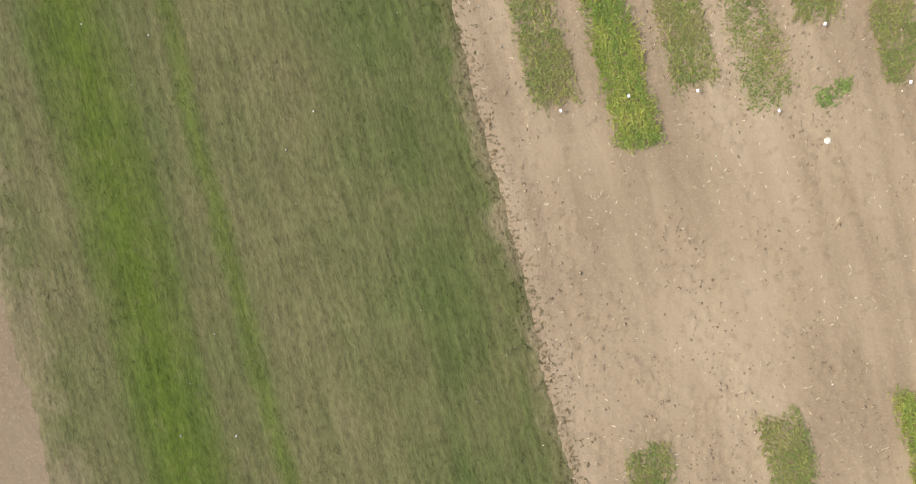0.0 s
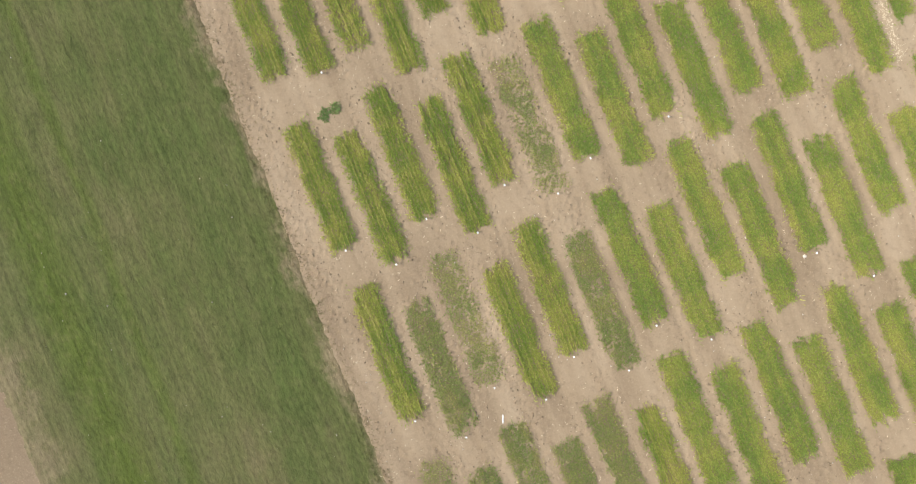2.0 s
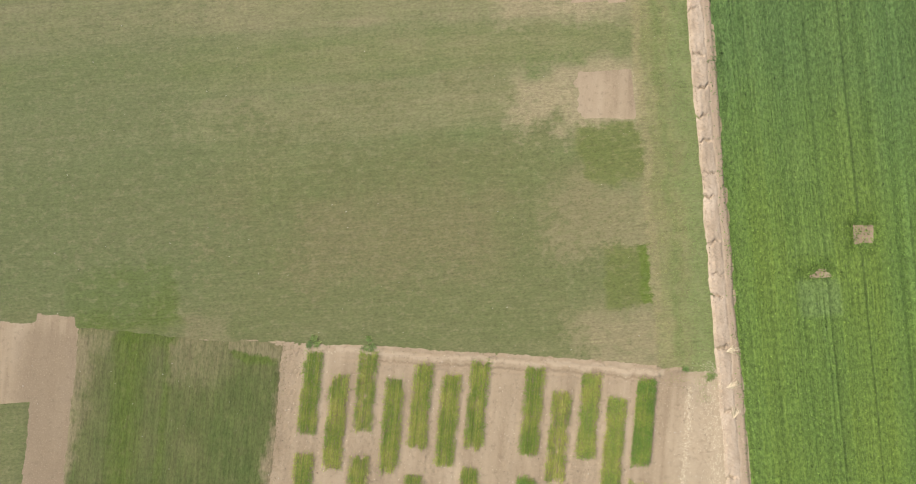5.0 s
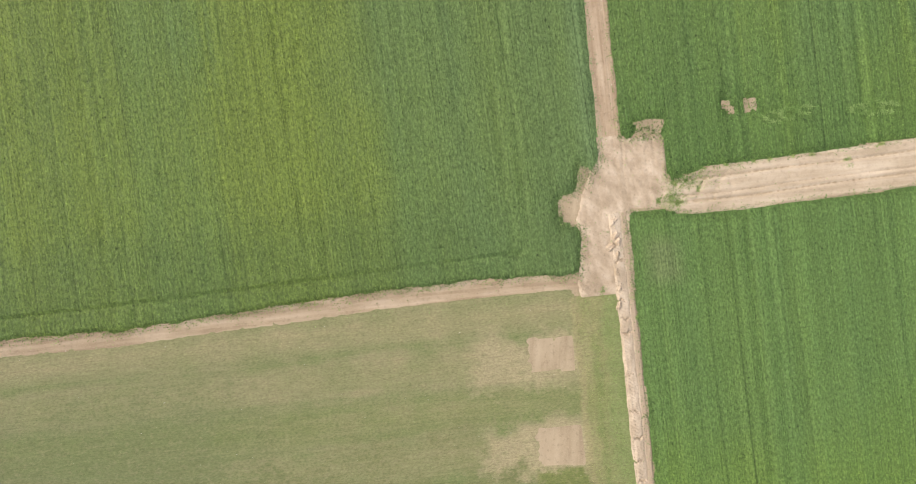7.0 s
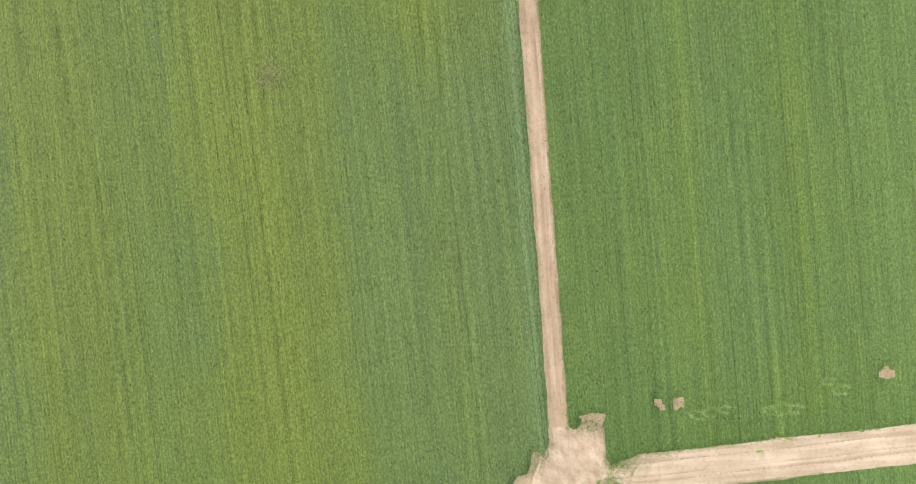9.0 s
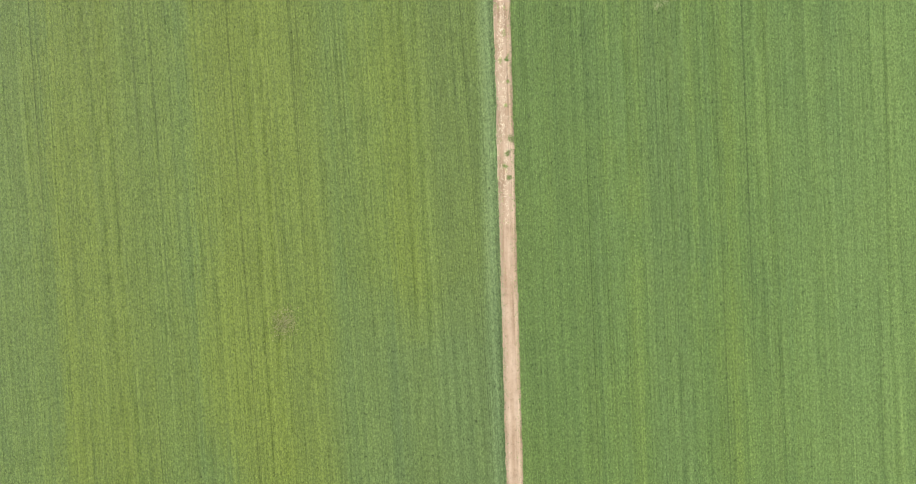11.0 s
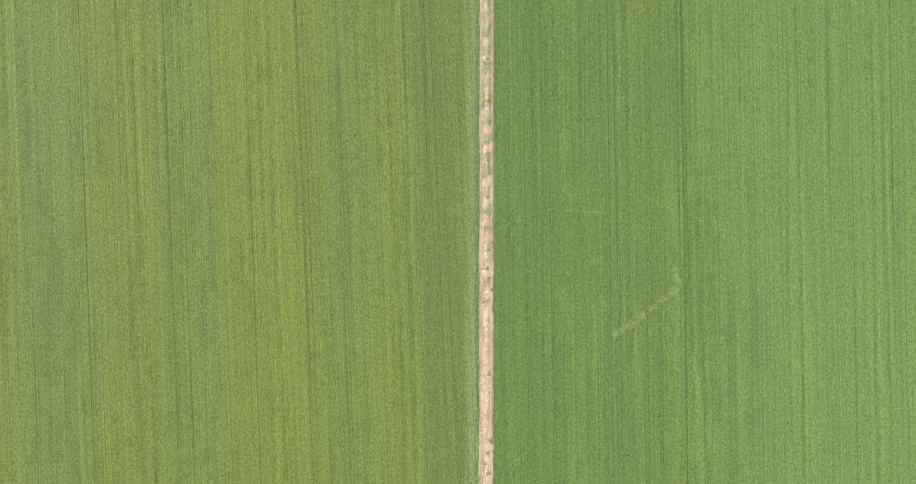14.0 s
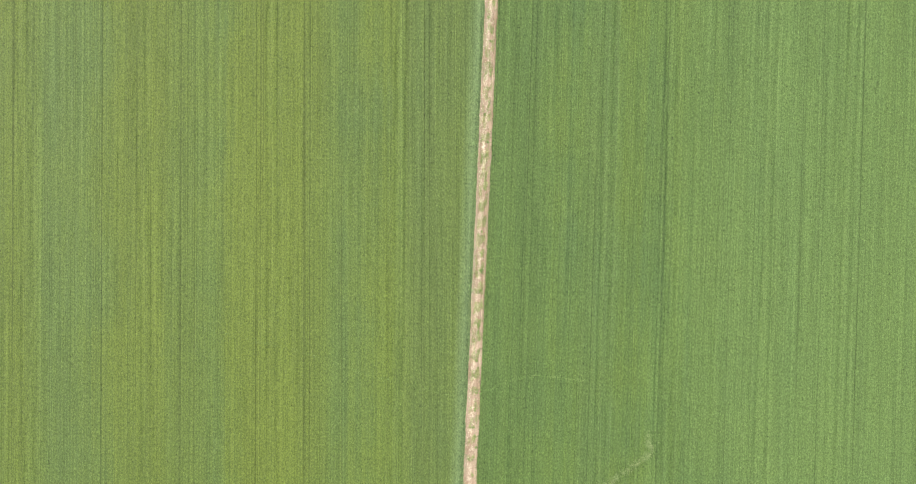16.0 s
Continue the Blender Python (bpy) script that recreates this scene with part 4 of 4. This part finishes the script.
# ---- plot labels: a white tag on a short wooden peg ----
def box_mesh(name, sx, sy, sz, material, bevel=0.004):
    bm = bmesh.new()
    bmesh.ops.create_cube(bm, size=1.0)
    bmesh.ops.scale(bm, vec=(sx, sy, sz), verts=bm.verts)
    bmesh.ops.bevel(bm, geom=bm.edges[:], offset=bevel, segments=1, affect="EDGES")
    me = bpy.data.meshes.new(name)
    bm.to_mesh(me)
    bm.free()
    me.materials.append(material)
    return me


PEG, TAG = box_mesh("peg", 0.03, 0.03, 0.34, STAKE), box_mesh("tag", 0.085, 0.015, 0.10, LABEL)


def plot_label(u, v, r):
    x, y = plan(u, v)
    ob = new("plot_label")
    ob.matrix_world = pose(x, y, -0.03, 0, 0, r.uniform(-30, 30))
    part("peg", PEG, ob).matrix_basis = pose(0, 0.02, 0.15)
    part("tag", TAG, ob, "blank white plastic tag").matrix_basis = pose(0, -0.02, 0.31, -72)
    return tagged(ob, "white plastic plot tag tilted on a wooden peg", "plot label", "plot labels")


for (j, c), low in plots.items():
    if (j >= 3 and c <= 7) or (j, c) in {(4, 11), (4, 8), (2, 2), (1, 2), (3, 9), (4, 12)}:
        plot_label(2.35 + PITCH * (c - 1) + rng.normal(0, 0.05), low + (1.6 if (j, c) == (6, 2) else -0.12), rng)


# ---- stray plants that blur the rims of the crops and the meadow ----
def in_crop(x, y):
    return in_south_east(x, y) | in_north_west(x, y) | in_north_east(x, y)


def stray(n, x0, x1, y0, y1, reach, r):
    x, y = r.uniform(x0, x1, n), r.uniform(y0, y1, n)
    ok = ~in_crop(x, y)
    x, y = x[ok], y[ok]
    near = cover(in_crop, x, y, reach) + 0.12 * wave(x, y, 1.4, 301, 3)
    ok = r.random(len(x)) < 1.5 * near ** 1.5
    return x[ok], y[ok]


spots = [stray(26000, -6, 14, -9, 8.5, 0.85, rng), stray(9000, 14, 60, -1.5, 6, 0.5, rng), stray(16000, -62, -5, -8.2, -4.8, 0.6, rng),
         (rng.normal(8.4, 1.3, 500), rng.normal(1.9, 0.55, 500)), (rng.normal(6.8, 0.7, 350), rng.normal(0.2, 0.5, 350))]
x, y = (np.concatenate(c) for c in zip(*spots))
v, f = blades(x, y, 0.04 + rng.uniform(0.02, 0.12, len(x)), 0.20, 0.055, 0.08, rng)
tagged(new("stray_crop", mesh_from("stray_crop", v, f, LEAF_TRACK)), "stray green cereal plants along the bare tracks", "crop", kind="stuff")
u, v = rng.normal(0.0, 0.28, 5000), rng.uniform(-86, 1.0, 5000)
x, y = plan(u, v)
v, f = blades(x, y, np.full(len(x), 0.012), 0.14, 0.035, 0.05, rng)
tagged(new("stray_grass", mesh_from("stray_grass", v, f, GRASS_W[1])), "stray tufts of thin grass at the meadow's rim", "grass", kind="stuff")


# ---- clods, stones and straw on the bare soil ----
def scatter(n, u0, u1, v0, v1, r):
    u, v = r.uniform(u0, u1, n), r.uniform(v0, v1, n)
    x, y = plan(u, v)
    ok = on_bare(x, y)
    return x[ok], y[ok], u[ok], v[ok]


def flecks(x, y, z, length, width, r):
    """Short thin pieces lying flat."""
    return blades(x, y, z, length, width, 0.012, r, 0.5)


x, y, u, v = scatter(110000, -0.3, 36, -78, 1.8, rng)
keep = crumbly(u, v) + rng.uniform(-0.45, 0.45, len(x)) > 0.5
x, y = x[keep], y[keep]
v, f = lumps(x, y, tilled_height(x, y) - 0.006, 0.012 + 0.048 * rng.random(len(x)) ** 2.2, 0.55, rng)
x2, y2 = rng.uniform(-4.3, 6.4, 2600), rng.uniform(-7.5, 6.2, 2600)
x3, y3 = np.concatenate([rng.uniform(0.5, 1.35, 8100), rng.uniform(0.5, 2.3, 900)]), rng.uniform(-76, -2, 9000)
x4, y4 = rng.uniform(0.3, 2.4, 2000), rng.uniform(5, 176, 2000)
x2, y2 = np.concatenate([x2, x3, x4]), np.concatenate([y2, y3, y4])
ok = on_bare(x2, y2)
x2, y2 = x2[ok], y2[ok]
more = lumps(x2, y2, np.where(y2 < -2, 0.10, 0.03), 0.012 + 0.045 * rng.random(len(x2)) ** 3, 0.42, rng)
v, f = joined((v, f), more)
tagged(new("soil_clods", mesh_from("soil_clods", v, f, CLOD)), "small brown clods strewn over the dry soil", "soil clods", kind="stuff")

x, y, u, v = scatter(2600, -0.3, 36, -76, 1.5, rng)
x2, y2 = rng.uniform(-75, 0, 420), rng.uniform(-46, -8, 420)
x3, y3 = rng.uniform(0.4, 2.3, 260), rng.uniform(4, 90, 260)
x4, y4 = rng.uniform(-3, 6, 150), rng.uniform(-7, 6, 150)
x5, y5 = plan(rng.uniform(-15, 0, 250), rng.uniform(-75, 0, 250))
x, y = np.concatenate([x, x2, x3, x4, x5]), np.concatenate([y, y2, y3, y4, y5])
v, f = lumps(x, y, np.full(len(x), 0.03), 0.010 + 0.038 * rng.random(len(x)) ** 4, 0.7, rng)
tagged(new("pale_stones", mesh_from("pale_stones", v, f, CHALK)), "small pale stones scattered over soil and grass", "stones", kind="stuff")

# bits of straw: everywhere on the bare soil, thick along one line and beside the trench
x, y, u, v = scatter(6000, -0.3, 36, -76, 1.5, rng)
x2, y2 = plan(31.0 + rng.normal(0, 0.15, 2400) + 0.25 * np.sin(np.linspace(0, 9, 2400)), np.linspace(-34, 0.5, 2400))
x3, y3 = rng.normal(-0.1, 0.5, 3500), rng.uniform(-76, -43, 3500)
x4, y4 = rng.normal(1.15, 0.35, 9000), 60 + 116 * rng.random(9000) ** 0.7
x4, y4 = x4[wave(x4, y4 * 0.5, 1.2, 93, 3) > -0.15], y4[wave(x4, y4 * 0.5, 1.2, 93, 3) > -0.15]
x, y = np.concatenate([x, x2, x3, x4]), np.concatenate([y, y2, y3, y4])
v, f = flecks(x, y, np.where((x > 0.3) & (np.abs(y - 20) > 10), np.where(y < -1, 0.14, 0.055), 0.02), 0.16 + 0.08 * (y > 60), 0.022 + 0.035 * (y > 60), rng)
tagged(new("straw_bits", mesh_from("straw_bits", v, f, STRAW)), "bits of pale straw strewn on the soil", "straw", kind="stuff")


# ---- weeds, straw fans and markers ----
def weed_clump(x, y, size, r, tall=0.07, base=0.0, material=LEAF_WEED):
    n = int(110 * size) + 60
    a, d = r.uniform(0, 2 * math.pi, n), size * 0.5 * np.sqrt(r.random(n)) * r.uniform(0.6, 1.2, n)
    v, f = blades(np.cos(a) * d, np.sin(a) * d * 1.3, r.uniform(0, 0.4 * tall, n), 0.15, 0.045, tall * 0.6, r)
    ob = new("weed_clump", mesh_from("weed_clump", v, f, material))
    ob.matrix_world = pose(x, y, base, 0, 0, r.uniform(0, 360))
    return tagged(ob, "small clump of green weeds growing in bare soil", "weeds", "weeds on the track")


for yy, sz in ((67.9, 1.0), (66.5, 0.7), (72.1, 0.9), (69.6, 0.6), (76.4, 0.5), (78.6, 0.45), (82.0, 0.4), (95.2, 0.5), (98.5, 0.5), (101.0, 0.6), (104.5, 0.5), (107.2, 0.6),
               (110.0, 0.5), (113.6, 0.7), (116.2, 0.6), (119.0, 0.4), (121.5, 0.5), (124.7, 0.7), (128.0, 0.4), (131.2, 0.5), (134.5, 0.8), (138.6, 0.4), (143.4, 0.9),
               (147.0, 0.4), (151.3, 0.5), (159.3, 1.1), (163.5, 0.5), (167.9, 0.8)):
    weed_clump(1.6 + rng.normal(0, 0.3), yy + rng.normal(0, 0.4), sz * rng.uniform(0.6, 1.2), rng, 0.07, 0.03, LEAF_TRACK)
for xx, yy, sz in ((-1.8, -61.8, 1.0), (-0.1, -44.1, 0.7), (-1.9, -43.4, 0.4), (-0.8, -7.8, 0.7), (23.9, 2.4, 0.7), (24.1, 1.7, 0.6), (6.4, 0.4, 0.8), (7.4, -0.3, 0.9), (5.4, 0.2, 0.5),
                   (20.6, 3.1, 0.5), (18.7, 3.15, 0.35), (16.4, 3.05, 0.5), (14.9, 3.0, 0.3), (27.4, 3.4, 0.45), (31.0, 3.5, 0.4), (35.8, 3.7, 0.5), (12.2, 2.9, 0.45), (8.2, 1.9, 0.45), (7.1, 1.7, 0.6), (10.0, 2.6, 0.5), (6.7, 0.9, 0.5), (9.3, 1.0, 0.6), (2.1, -10.6, 0.4), (*plan(3.9, -25.9), 0.55), (*plan(4.5, -25.8), 0.5), (*plan(10.4, -60.2), 0.6), (*plan(11.0, -60.0), 0.5), (*plan(2.0, 1.0), 0.5), (*plan(2.6, 1.05), 0.45), (*plan(2.3, 1.5), 0.4), (*plan(6.3, 1.1), 0.5), (*plan(6.8, 1.2), 0.5), (*plan(6.5, 1.8), 0.4), (*plan(34.6, -16.3), 0.8)):
    weed_clump(xx, yy, sz, rng, 0.12)


x, y = np.where(rng.random(48000) < 0.6, rng.normal(1.75, 0.22, 48000), rng.normal(1.0, 0.2, 48000)), rng.uniform(60, 178, 48000)
keep = (np.abs(x - 1.4) < 0.8) & (1.5 * wave(x * 1.5, y * 0.6, 2.0, 91, 3) + 0.35 * np.sin(y * 0.05 + 1.2) + 0.45 * np.clip((y - 88) / 10, -1, 1) + rng.uniform(-0.3, 0.3, 48000) > 0.75)
v, f = blades(x[keep], y[keep], np.full(keep.sum(), 0.045), 0.14, 0.045, 0.05, rng, 0.7)
tagged(new("track_weeds", mesh_from("track_weeds", v, f, LEAF_TRACK)), "thin pale green weeds creeping along the track", "weeds", kind="stuff")


def straw_fan(x, y, turn, r):
    n = 46
    a = r.normal(0, 0.30, n)
    ln = r.uniform(0.3, 0.95, n)
    start = r.uniform(0, 0.25, n)
    v = np.zeros((n, 4, 3), np.float32)
    for k, (out, side, z) in enumerate(((0, -0.010, 0.16), (0, 0.010, 0.16), (1, 0.007, 0.24), (1, -0.007, 0.24))):
        v[:, k, 0] = np.cos(a) * (start + out * ln) - np.sin(a) * side
        v[:, k, 1] = np.sin(a) * (start + out * ln) + np.cos(a) * side
        v[:, k, 2] = z + r.uniform(-0.05, 0.08, n) * (1 if out else 0.4)
    f = np.arange(n)[:, None] * 4 + np.array([0, 1, 2, 3])
    ob = new("straw_bundle", mesh_from("straw_bundle", v.reshape(-1, 3), f, STRAW))
    ob.matrix_world = pose(x, y, 0.0, 0, 0, turn)
    return tagged(ob, "fan of pale dry straw lying across the trench", "straw", "straw bundles")


straw_fan(1.2, -42.3, 8, rng)
straw_fan(1.0, -45.0, 20, rng)
straw_fan(1.3, -47.4, 70, rng)

# a white post lying by a plot, and two larger white stones
post = new("marker_post", box_mesh("marker_post", 0.07, 0.42, 0.05, LABEL, 0.012))
post.matrix_world = pose(*plan(6.42, -42.9), 0.015, 0, 0, -33)
tagged(post, "short white marker post lying on the soil", "marker post")
for uu, vv, sz in ((10.16, -61.49, 0.11), (23.0, -41.07, 0.09)):
    bm = bmesh.new()
    bmesh.ops.create_icosphere(bm, subdivisions=2, radius=sz)
    for w in bm.verts:
        w.co *= 1 + 0.25 * noise.noise(w.co * 18 + Vector((uu, vv, 0)))
        w.co.z *= 0.6
    me = bpy.data.meshes.new("stone")
    bm.to_mesh(me)
    bm.free()
    me.materials.append(CHALK)
    ob = new("stone", me)
    ob.matrix_world = pose(*plan(uu, vv), 0.03)
    tagged(ob, "fist-sized white stone on bare soil", "stone")

for xx, yy, ln, wd, turn in ((0.85, -1.3, 0.55, 0.26, 55), (0.95, -2.7, 0.5, 0.3, 40), (0.45, -3.7, 0.6, 0.3, 20), (1.15, -3.3, 0.4, 0.24, 70), (0.95, -4.6, 0.45, 0.22, 80),
                             (0.75, -6.2, 0.5, 0.22, 95), (0.8, -7.6, 0.45, 0.24, 75), (0.6, -9.3, 0.5, 0.2, 60)):
    bm = bmesh.new()
    bmesh.ops.create_icosphere(bm, subdivisions=3, radius=1.0)
    for w in bm.verts:
        w.co *= 1 + 0.5 * noise.noise(w.co * 1.7 + Vector((xx * 9, yy * 9, 0))) + 0.2 * noise.noise(w.co * 5.0 + Vector((yy, xx, 3)))
        w.co = Vector((w.co.x * ln, w.co.y * wd, w.co.z * 0.24))
    me = bpy.data.meshes.new("soil_mound")
    bm.to_mesh(me)
    bm.free()
    me.materials.append(SOIL_CROSS)
    ob = new("soil_mound", me)
    ob.matrix_world = pose(xx, yy, 0.06, 0, 0, turn)
    tagged(ob, "lump of dry tan soil thrown up on the track", "soil mound", "soil mounds")

# crop lying flat in thin pale patches
x = np.concatenate([rng.uniform(21, 26, 500), rng.uniform(25.4, 31.2, 420), rng.normal(31, 0.45, 420)])
y = np.concatenate([88.3 + (x[:500] - 21) * 0.55 + rng.normal(0, 0.45, 500), 91.0 + (x[500:920] - 25.4) * 0.78 + rng.normal(0, 0.4, 420), rng.normal(97, 1.1, 420)])
keep = wave(x, y, 1.5, 88, 3) > -0.35
v, f = blades(x[keep], y[keep], np.full(keep.sum(), 0.29), 0.34, 0.07, 0.05, rng)
tagged(new("lying_crop", mesh_from("lying_crop", v, f, LEAF_LYING)), "pale flattened cereal leaves in thin patches", "crop", kind="stuff")

for line, seed in ((TRAILS[0], 61), (TRAILS[1], 62)):
    r = np.random.default_rng(seed)
    px, py = np.array(line).T
    x = r.uniform(px[0], px[-1], 420)
    y = np.interp(x, px, py) + r.normal(0, 0.13, 420)
    keep = wave(x, y * 0, 3.0, seed, 2) > -0.3
    v, f = blades(x[keep], y[keep], np.full(keep.sum(), 0.28), 0.3, 0.06, 0.05, r)
    tagged(new("trodden_crop", mesh_from("trodden_crop", v, f, LEAF_SWIRL)), "faint line of trodden light green cereal", "crop", kind="stuff")
x, y = rng.normal(-28.2, 0.8, 420), rng.normal(48.7, 0.9, 420)
v, f = blades(x, y, np.full(420, 0.31), 0.3, 0.07, 0.05, rng)
tagged(new("withered_crop", mesh_from("withered_crop", v, f, LEAF_WITHERED)), "withered tan cereal leaves in a small patch", "crop", kind="stuff")

# crop laid over in swirls near the side road
turns = [(17.3, 7.0, 0.8), (18.7, 7.2, 0.8), (20.2, 7.4, 0.6), (26.9, 6.9, 1.0), (28.3, 6.8, 0.7), (25.4, 6.9, 0.6), (33.7, 8.6, 0.8), (32.3, 9.6, 0.6)]
xs, ys = [], []
for cx, cy, rad in turns:
    a = rng.uniform(0.4, 5.2, 150)
    d = rad * rng.normal(1.0, 0.13, 150)
    xs.append(cx + 1.25 * d * np.cos(a))
    ys.append(cy + 0.6 * d * np.sin(a))
x, y = np.concatenate(xs), np.concatenate(ys)
v, f = blades(x, y, np.full(len(x), 0.30), 0.30, 0.06, 0.05, rng)
tagged(new("swirled_crop", mesh_from("swirled_crop", v, f, LEAF_SWIRL)), "light green cereal laid over in small swirls", "crop", kind="stuff")
